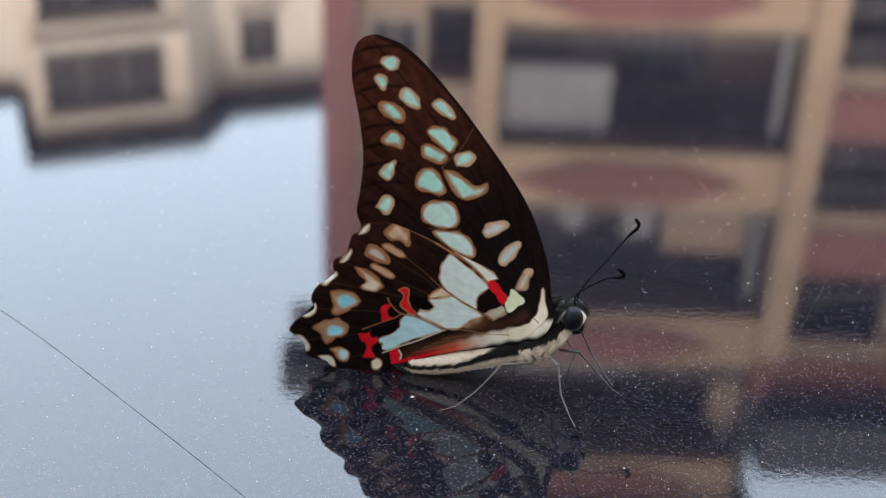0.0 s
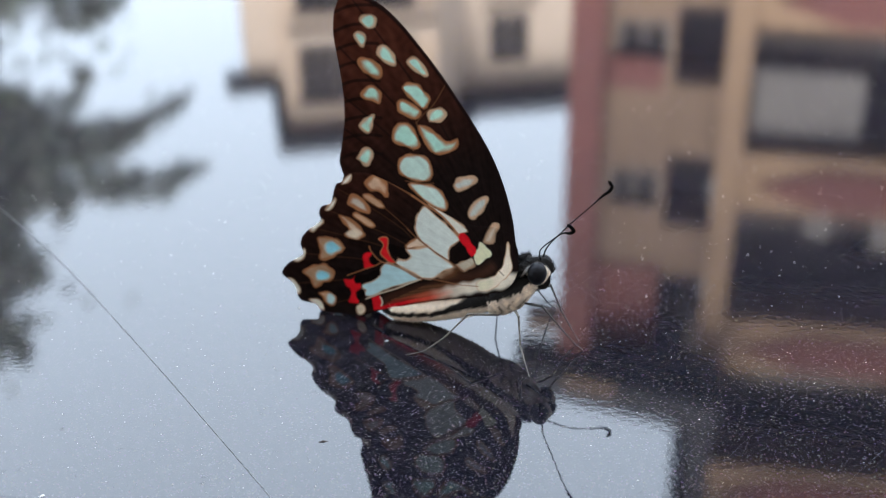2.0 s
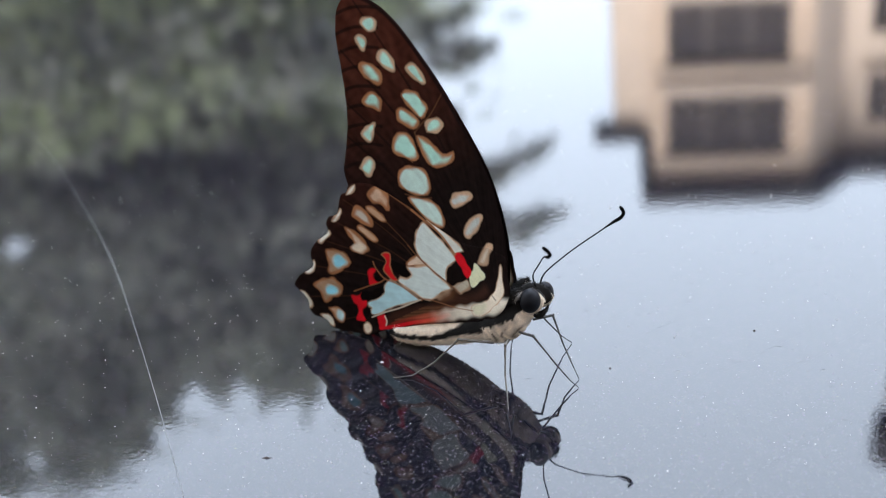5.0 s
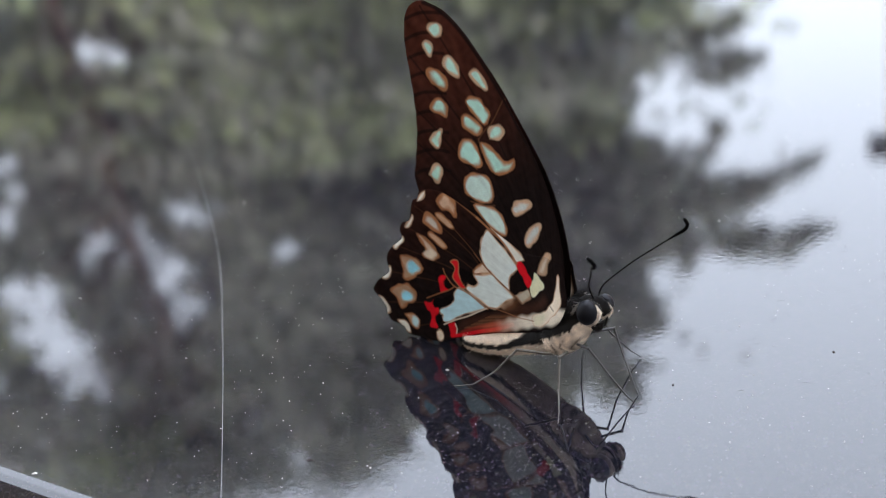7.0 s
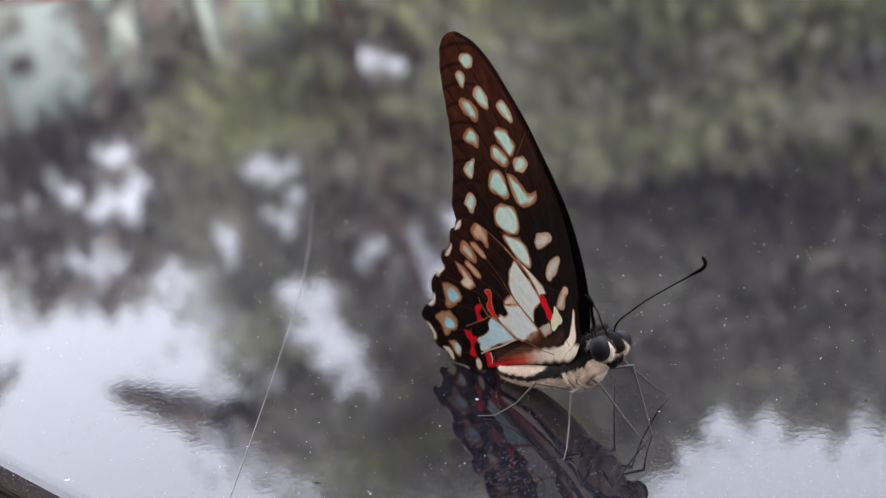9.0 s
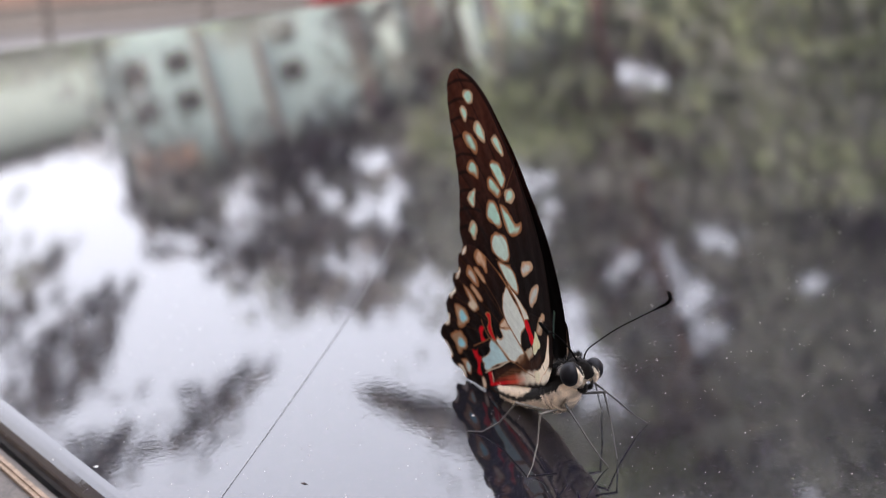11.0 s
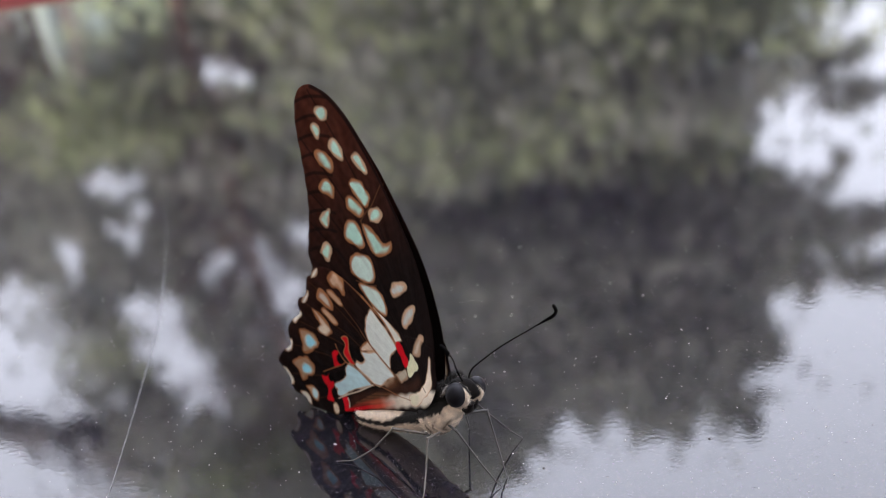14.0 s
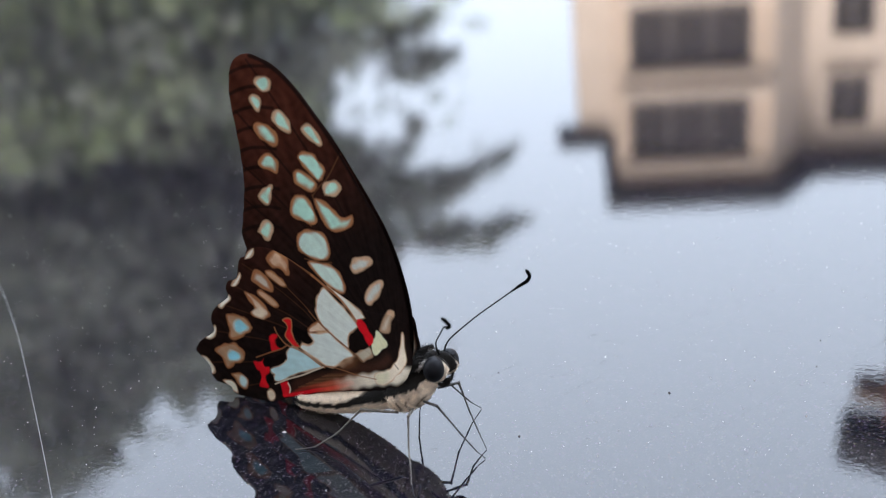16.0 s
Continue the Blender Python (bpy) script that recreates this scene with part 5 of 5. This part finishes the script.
    p.spot([(2.7, 7.3), (2.6, 8.0), (3.4, 8.7), (4.5, 9.2), (4.6, 8.6), (3.9, 7.7), (3.2, 7.2)], GREENISH * 0.55 + CREAM * 0.4, None, soft=0.3)
    p.line([(5.5, 10.3), (6.0, 9.9)], 0.12, INK, 0.7)
    p.spot([(3.5, 13.6), (3.8, 14.7), (4.7, 16.0), (5.5, 16.2), (5.1, 15.0), (4.6, 13.6)], CREAM * 0.7, TANP * 0.7, 0.4)
    p.spot([(-14.3, 1.6), (-13.5, 2.1), (-13.0, 1.6), (-13.1, 0.9), (-13.9, 0.5)], CREAM, TANP, 0.14)
    # rusty veins
    p.line([(-11.7, 21.2), (-7.4, 19.3), (-5.6, 18.3)], 0.26, RUST * 0.55, 0.6)
    p.line([(-5.8, 18.4), (-4.4, 17.6), (-2.1, 16.3), (-0.7, 15.0), (0.2, 14.0)], 0.22, RUST * 0.9, 0.85)
    p.line([(-11.9, 10.7), (-11.6, 9.9), (-10.5, 8.8), (-8.9, 8.5), (-7.3, 8.0), (-5.8, 7.3), (-5.0, 7.0)], 0.16, RUST * 0.8, 0.85)
    p.line([(-15.2, 6.1), (-13.0, 7.2), (-11.3, 8.0), (-10.3, 8.7)], 0.15, RUST * 0.7, 0.7)
    p.line([(-12.8, 3.0), (-10.8, 4.1), (-8.3, 5.3), (-6.2, 6.5), (-5.1, 7.1)], 0.15, CREAM * 0.62 + RUST * 0.2, 0.9)
    p.line([(-5.1, 7.1), (-3.8, 7.4), (-1.4, 7.3), (0.6, 7.3), (2.6, 7.6)], 0.13, RUST * 0.7, 0.6)
    p.line([(-6.6, 13.8), (-5.3, 12.7), (-3.1, 11.2), (-1.2, 10.3), (0.7, 9.2)], 0.13, RUST * 0.4, 0.85)
    p.line([(-9.6, 16.4), (-7.4, 14.6), (-5.6, 13.0)], 0.13, RUST * 0.35, 0.5)
    p.line([(2.1, 11.3), (2.3, 10.6), (2.6, 10.2)], 0.12, INK, 0.7)
    return p.rgb


def pigment(me, rgb):
    at = me.attributes.new("pigment", "FLOAT_COLOR", "POINT")
    rgba = np.ones((len(rgb), 4))
    rgba[:, :3] = np.clip(rgb, 0, 1)
    at.data.foreach_set("color", rgba.ravel())


def wing(name, outline, centre, paint, offset, far, parent, label, rays=1150, rings=165, skip=5):
    """A thin, gently bent wing with raised veins: a dense skin that is seen and a plainer one behind, joined along the outline."""
    ang = np.linspace(0, 2 * math.pi, rays, endpoint=False)
    far_edge = reach(outline, *centre, ang)
    s = (np.arange(1, rings + 1) / rings) ** 0.75
    u = np.concatenate([[centre[0]], (centre[0] + np.cos(ang)[None] * far_edge[None] * s[:, None]).ravel()])
    v = np.concatenate([[centre[1]], (centre[1] + np.sin(ang)[None] * far_edge[None] * s[:, None]).ravel()])
    rgb = paint(u, v, far)
    ripple = 0.045 * np.sin((v + 0.55 * u) * 2.6) * ramp(-u, 4, 15) + 0.03 * np.sin(u * 2.1 + v * 0.7)
    y = bend(u, v) + ripple + (spread(v) if far else 0) + offset
    n = len(u)
    rimk = np.concatenate([[0], np.repeat(s, rays)])
    thick = 0.05 * (1 - ramp(rimk, 0.97, 1.0)) + 0.008
    front = np.stack([u, y - thick, v], 1)
    back = np.stack([u, y + thick, v], 1)
    rows = np.arange(rings - 1, -1, -skip)[::-1]
    keep = np.concatenate([[0], (1 + rows[:, None] * rays + np.arange(rays)[None]).ravel()])
    verts = np.concatenate([front, back[keep]]) * MM
    k = np.arange(rays)
    k2 = (k + 1) % rays
    quads, tris = [], []
    for side, count in ((0, rings), (n, len(rows))):
        t = np.stack([np.zeros(rays, int) + side, 1 + k + side, 1 + k2 + side], 1)
        tris.append(t if side == 0 else t[:, ::-1])
        for i in range(count - 1):
            a, b = 1 + i * rays, 1 + (i + 1) * rays
            q = np.stack([a + k, b + k, b + k2, a + k2], 1) + side
            quads.append(q if side == 0 else q[:, ::-1])
    a, b = 1 + (rings - 1) * rays, n + 1 + (len(rows) - 1) * rays
    quads.append(np.stack([a + k, b + k, b + k2, a + k2], 1))
    tri, quad = np.concatenate(tris), np.concatenate(quads)
    me = bpy.data.meshes.new(name)
    me.vertices.add(len(verts))
    me.vertices.foreach_set("co", verts.ravel())
    me.loops.add(tri.size + quad.size)
    me.loops.foreach_set("vertex_index", np.concatenate([tri.ravel(), quad.ravel()]))
    me.polygons.add(len(tri) + len(quad))
    me.polygons.foreach_set("loop_start", np.concatenate([np.arange(len(tri)) * 3, tri.size + np.arange(len(quad)) * 4]))
    me.update(calc_edges=True)
    me.shade_smooth()
    pigment(me, np.concatenate([rgb, rgb[keep]]))
    me.materials.append(WING)
    ob = new(name, me)
    ob.parent = parent
    return tagged(ob, label)


def loft(name, axis, half_w, half_h, paint, parent, label="", mat=None, sides=56, steps=6, rough=0.0):
    """A rounded body through axis points; its section is an ellipse, painted by height and length."""
    c = spline(axis, steps)
    w = np.interp(np.linspace(0, 1, len(c)), np.linspace(0, 1, len(half_w)), half_w)
    h = np.interp(np.linspace(0, 1, len(c)), np.linspace(0, 1, len(half_h)), half_h)
    d = np.gradient(c, axis=0)
    d /= np.linalg.norm(d, axis=1, keepdims=True)
    side = np.cross(d, (0, 0, 1.0))
    side /= np.linalg.norm(side, axis=1, keepdims=True)
    up = np.cross(side, d)
    phi = np.linspace(0, 2 * math.pi, sides, endpoint=False)
    ring = c[:, None] + w[:, None, None] * np.sin(phi)[None, :, None] * side[:, None] - h[:, None, None] * np.cos(phi)[None, :, None] * up[:, None]
    if rough:
        out = ring - c[:, None]
        out /= np.linalg.norm(out, axis=2, keepdims=True) + 1e-9
        ring = ring + out * rng.normal(size=ring.shape[:2])[..., None] * rough
    n = len(c)
    verts = ring.reshape(-1, 3)
    faces = []
    for i in range(n - 1):
        for k in range(sides):
            faces.append((i * sides + k, i * sides + (k + 1) % sides, (i + 1) * sides + (k + 1) % sides, (i + 1) * sides + k))
    faces.append(tuple(range(sides)))
    faces.append(tuple(reversed(range((n - 1) * sides, n * sides))))
    ob = mesh_part(name, verts * MM, faces, mat or FUR, parent, label, smooth=True)
    s = np.repeat(np.linspace(0, 1, n), sides)
    ph = np.tile(np.abs((phi + math.pi) % (2 * math.pi) - math.pi), n)       # 0 below, pi above
    pigment(ob.data, paint(s, ph))
    return ob, verts, np.repeat(c, sides, 0), s, ph


def hairs(name, roots, centres, rgb, length, lean, parent, n):
    """Short fine hairs standing off a furry body."""
    pick = rng.integers(0, len(roots), n)
    r, c = roots[pick], centres[pick]
    d = r - c
    d /= np.linalg.norm(d, axis=1, keepdims=True) + 1e-9
    wave = np.sin(3.3 * r[:, 0] + 1.7 * r[:, 2]) * np.sin(2.6 * r[:, 2] - 2.1 * r[:, 0] + 1.4 * r[:, 1])
    d = d + np.array(lean) + rng.normal(size=d.shape) * 0.3 + 0.4 * np.stack([np.cos(4 * wave), np.sin(3 * wave), np.sin(4 * wave)], 1)
    d /= np.linalg.norm(d, axis=1, keepdims=True)
    s = np.cross(d, rng.normal(size=d.shape))
    s /= np.linalg.norm(s, axis=1, keepdims=True)
    r = r + rng.normal(size=r.shape) * 0.06
    ln = length * rng.uniform(0.5, 1.3, (n, 1))
    v = np.stack([r - s * 0.022, r + s * 0.022, r + d * ln], 1).reshape(-1, 3)
    ob = mesh_part(name, v * MM, np.arange(3 * n).reshape(-1, 3), FUR, parent)
    pigment(ob.data, np.repeat(rgb[pick] * (1 + 0.3 * wave[:, None]) * rng.uniform(0.8, 1.25, (n, 1)), 3, 0))
    ob["kind"] = "stuff"
    return ob


def butterfly():
    b = thing("butterfly", BONNET, "dark butterfly with turquoise spots and red marks, wings folded upright", "butterfly")
    wing("forewing", FORE, (-5.5, 24.5), fore_pattern, 0.0, False, b, "dark brown forewing with turquoise spots")
    wing("hindwing", HIND, (-8.0, 9.6), hind_pattern, -0.16, False, b, "scalloped black hindwing with pale and red patches")
    wing("forewing", (FORE + (15.0, 0.06)) * (0.955, 1.0) - (14.55, 0), (-5.5, 24.5), fore_pattern, 0.05, True, b, "dark brown forewing with turquoise spots", 500, 60)
    wing("hindwing", (HIND - (5, 9)) * 0.93 + (5, 9), (-8.0, 9.6), hind_pattern, 0.2, True, b, "scalloped black hindwing with pale and red patches", 500, 60)
    cream, ink = np.array((0.84, 0.71, 0.57)), np.array((0.010, 0.009, 0.0085))

    def mix(k, a, c):
        return a * (1 - k[:, None]) + c * k[:, None]

    along = [0, 0.2, 0.4, 0.6, 0.8, 1]
    back, thick = [6.2, 4.4, 2.9, 2.0, 1.65, 1.6], [2.3, 2.25, 2.1, 1.9, 1.5, 0.4]

    def belly(s, ph):
        z = np.interp(s, along, back) - np.interp(s, along, thick) * np.cos(ph)
        col = mix(0.3 + 0.3 * np.sin(s * 70 + 2 * np.sin(ph * 5)), cream, cream * 0.78)
        wave = 0.07 * np.sin(s * 63) + 0.05 * np.sin(s * 117 + ph)
        low, high = np.interp(s, along, [4.9, 3.75, 2.0, 1.3, 1.05, 1.0]), np.interp(s, along, [8.0, 4.95, 2.7, 2.0, 1.75, 3.0])
        col = mix(ramp(z - low + wave, -0.1, 0.1) * (1 - ramp(z - high + wave, -0.1, 0.1)), col, ink)
        return mix(ramp(s, 0.93, 0.97), col, ink)

    ob, r, c, s, ph = loft("abdomen", [(4.5, -3.7, 6.2), (1.0, -2.3, 4.4), (-3.0, -1.0, 2.9), (-6.5, -0.1, 2.0), (-9.0, 0.35, 1.65), (-10.5, 0.5, 1.6)], [2.0, 1.95, 1.85, 1.75, 1.4, 0.35], thick, belly, b, "cream abdomen with black stripes", rough=0.015)
    hairs("hair", r, c, belly(s, ph), 0.3, (-2.0, 0.3, -0.2), ob, 5200)

    spine, girth, stem = [5.0, 5.4, 6.0, 6.9, 8.0, 9.0], [1.2, 2.1, 2.65, 2.5, 1.95, 1.3], [2.6, 3.6, 5.2, 6.8, 8.2, 9.6]
    slope = np.arctan(np.gradient(spine, stem))

    def chest(s, ph):
        tilt, drop = np.interp(s, along, slope), np.interp(s, along, girth) * np.cos(ph)
        x, z = np.interp(s, along, stem) + drop * np.sin(tilt), np.interp(s, along, spine) - drop * np.cos(tilt)
        # mottled cream fur; the shade in its hollows and clefts is painted in
        col = mix(0.45 + 0.45 * np.sin(x * 4.1 + 1.8 * np.sin(z * 2.3)) * np.sin(z * 2.0 + x * 1.3), cream * 1.15, cream * 0.55)
        for at, lean, wide, up in ((8.5, 0.5, 0.16, 7.0), (7.3, 0.25, 0.12, 6.9), (6.1, 0.1, 0.15, 5.8), (4.9, -0.2, 0.10, 5.2)):
            col = mix(0.85 * np.exp(-((x - at - lean * (z - 6) - 0.18 * np.sin(z * 3.1)) / wide) ** 2) * (1 - ramp(z, up - 0.5, up)), col, np.array((0.06, 0.036, 0.02)))
        col = mix(np.exp(-((x - 7.0) / 0.35) ** 2) * (1 - ramp(z, 3.9, 4.4)), col, ink * 2)
        low = np.interp(x, [2.1, 4.1, 5.3, 6.6, 7.9, 8.8, 9.6], [4.9, 5.6, 6.05, 6.9, 7.5, 8.4, 9.0]) + 0.16 * np.sin(x * 5.1) + 0.1 * np.sin(x * 11.7 + 1)
        return mix(ramp(z - low, -0.09, 0.09), col, ink)

    ob, r, c, s, ph = loft("thorax", [(x, y, z) for x, y, z in zip(stem, (-3.4, -3.7, -4.2, -4.6, -4.8, -4.9), spine)], [0.5, 1.3, 2.1, 2.4, 2.2, 1.3], girth, chest, b, "furry cream and black thorax", rough=0.03)
    hairs("hair", r, c, chest(s, ph), 0.17, (-1.8, 0.0, -0.9), ob, 11000)
    hairs("tuft", r, c, chest(s, ph), 0.4, (-1.4, 0.0, -0.6), ob, 800)

    def brow(s, ph):
        return mix(ramp(ph, 0.9, 1.2), cream, ink)

    ob, r, c, s, ph = loft("head", [(8.4, -4.7, 9.1), (9.2, -4.7, 9.5), (10.0, -4.7, 9.9), (10.8, -4.65, 10.0), (11.4, -4.65, 9.7), (11.75, -4.65, 9.3)], [1.0, 1.1, 0.9, 0.62, 0.5, 0.25], [1.3, 1.6, 1.75, 1.6, 1.25, 0.4], brow, b, "black head with cream lines beside the eyes")
    hairs("hair", r, c, brow(s, ph), 0.3, (0.2, 0, 0.2), ob, 1300)
    hairs("hair", r[ph > 2.2], c[ph > 2.2], brow(s, ph)[ph > 2.2], 0.75, (-0.1, 0, 0.5), ob, 160)

    def rim(s, ph):
        return mix(ramp(ph, 2.45, 2.75), cream * (0.92 + 0.14 * np.sin(s * 23)[:, None]), ink)

    for side, (x, y, z, size) in ((-1, (10.2, -6.35, 10.16, 1.0)), (1, (10.85, -2.98, 9.66, 0.95))):
        bm = bmesh.new()
        bmesh.ops.create_uvsphere(bm, u_segments=40, v_segments=28, radius=1.0, matrix=Matrix.Translation((x * MM, y * MM, z * MM)) @ pose(0, 0, 0, 0, 9, 14 * side) @ Matrix.Diagonal((1.23 * size * MM, 1.18 * size * MM, 1.52 * size * MM, 1)))
        part("eye", bm, EYE, b, "dark grey compound eye", smooth=True)
        y -= side * 0.52
        size *= 1.0 if side < 0 else 0.86
        ob, r, c, s, ph = loft("cheek", [(x - 1.32, y, z - 0.2), (x - 0.9, y, z - 0.2), (x, y, z - 0.2), (x + 0.9 * size, y, z - 0.2), (x + 1.4 * size, y, z - 0.25), (x + 1.55 * size, y, z - 0.3)], [0.1, 0.5 * size, 0.64 * size, 0.52 * size, 0.34 * size, 0.08], [0.15, 1.15 * size, 1.68 * size, 1.35 * size, 0.72 * size, 0.12], rim, b, "cream scales round the eye", sides=32)
        hairs("hair", r, c, rim(s, ph), 0.09, (-0.3, 0, -0.3), ob, 800)
    frost = np.array((0.50, 0.48, 0.45))
    for y in (-6.0, -3.4):
        ob, r, c, s, ph = loft("collar", [(6.9, y, 9.4), (7.8, y, 10.2), (8.6, y, 10.9), (9.3, y, 11.3)], [0.3, 0.6, 0.55, 0.2], [0.3, 0.75, 0.62, 0.2], lambda s, ph: np.repeat(ink[None], len(s), 0), b, "dark furry collar", sides=20, rough=0.03)
        hairs("hair", r, c, np.repeat(ink[None], len(s), 0), 0.5, (-0.8, 0, 0.3), ob, 900)
        ob, r, c, s, ph = loft("collar", [(8.2, y - 0.25, 9.9), (8.6, y - 0.3, 10.4), (9.05, y - 0.25, 10.9), (9.3, y - 0.2, 11.2)], [0.1, 0.22, 0.22, 0.08], [0.1, 0.3, 0.25, 0.08], lambda s, ph: np.repeat(0.6 * frost[None], len(s), 0), b, "pale grey hair tuft behind the eye", sides=16)
        hairs("hair", r, c, np.repeat(frost[None], len(s), 0), 0.4, (-0.9, 0, 0.2), ob, 260)
    for y in (-5.35, -4.3):
        ob, r, c, s, ph = loft("palp", [(10.1, y, 7.95), (10.6, y, 7.75), (11.1, y, 7.85), (11.5, y, 8.25), (11.75, y, 8.9)], [0.12, 0.22, 0.25, 0.2, 0.06], [0.12, 0.26, 0.3, 0.22, 0.06], lambda s, ph: np.repeat(ink[None], len(s), 0), b, "black palp below the face", sides=16)
        hairs("hair", r, c, np.repeat(ink[None], len(s), 0), 0.25, (0.3, 0, -0.2), ob, 200)

    def feeler(pts):
        c = spline(pts, 10) * MM
        d = np.concatenate([[0], np.cumsum(np.linalg.norm(np.diff(c, axis=0), axis=1))]) / MM
        left = d[-1] - d
        rad = (0.08 + 0.03 * np.exp(-d / 1.5) + 0.135 * (1 - ramp(left, 1.6, 4.2))) * (0.35 + 0.65 * ramp(left, -0.1, 0.3)) * MM
        v, f = tube(c, rad, 10)
        return mesh_part("antenna", v, f, CHITIN, b, "black clubbed antenna", smooth=True)

    feeler([(10.6, -5.2, 11.5), (10.5, -5.6, 12.4), (10.75, -6.4, 13.6), (12.2, -8.8, 15.9), (13.6, -11.4, 18.0), (14.5, -12.9, 18.7), (14.95, -13.5, 19.25), (14.7, -13.7, 19.8), (14.2, -13.7, 20.2)])
    feeler([(10.9, -4.4, 11.5), (11.2, -4.2, 12.4), (11.9, -3.6, 13.2), (14.3, -1.9, 15.0), (16.6, 0.2, 16.3), (18.2, 1.85, 17.15), (19.1, 2.2, 17.7), (19.4, 2.4, 18.3), (18.95, 2.6, 18.95)])

    def leg(pts, mat, thick=0.15):
        c = spline(pts, 6) * MM
        t = np.linspace(0, 1, len(c))
        rad = thick * MM * (np.interp(t, [0, 0.1, 0.3, 0.36, 0.42, 0.68, 0.74, 1.0], [0.9, 1.15, 0.95, 0.62, 0.72, 0.58, 0.42, 0.34]) + 0.06 * np.sin(t * 31) ** 2)
        v, f = tube(c, rad, 9)
        return mesh_part("leg", v, f, mat, b, "thin grey jointed leg" if mat is LEGPALE else "thin dark jointed leg", smooth=True)

    def joint(*pts):
        """Keeps the bends sharp."""
        out = []
        for i, p in enumerate(pts):
            if 0 < i < len(pts) - 1:
                a, c = np.array(pts[i - 1]), np.array(pts[i + 1])
                q = np.array(p)
                out += [tuple(q + (a - q) * 0.06), tuple(q + (c - q) * 0.06)]
            else:
                out.append(p)
        return out

    leg(joint((5.4, -6.2, 4.2), (1.5, -7.7, 5.0), (-1.6, -8.2, 1.9), (-4.2, -9.0, 0.35), (-6.4, -9.6, 0.1)), LEGPALE)
    leg(joint((7.4, -6.6, 5.0), (8.0, -9.9, 5.9), (8.2, -11.2, 2.6), (9.0, -13.2, 0.8), (9.5, -14.7, 0.1)), LEGPALE)
    leg(joint((8.6, -6.2, 5.9), (10.8, -7.9, 6.4), (13.4, -7.8, 2.9), (15.0, -7.7, 0.9), (15.9, -7.6, 0.1)), LEGDARK)
    leg(joint((9.8, -4.4, 6.8), (11.7, -2.6, 6.7), (13.0, -3.4, 3.6), (14.6, -4.8, 1.2), (15.4, -5.5, 0.1)), LEGDARK)
    leg(joint((8.0, -3.4, 6.2), (9.5, -1.9, 7.2), (9.9, 0.5, 4.4), (11.2, 2.6, 1.4), (12.1, 3.7, 0.1)), LEGDARK)
    leg(joint((5.6, -2.8, 6.0), (4.8, 1.7, 7.6), (3.9, 3.6, 4.7), (4.2, 3.8, 1.2), (4.5, 3.7, 0.1)), LEGDARK)
    return b


butterfly()


def motions():
    """Nothing but the camera moves: the insect sits still."""


motions()
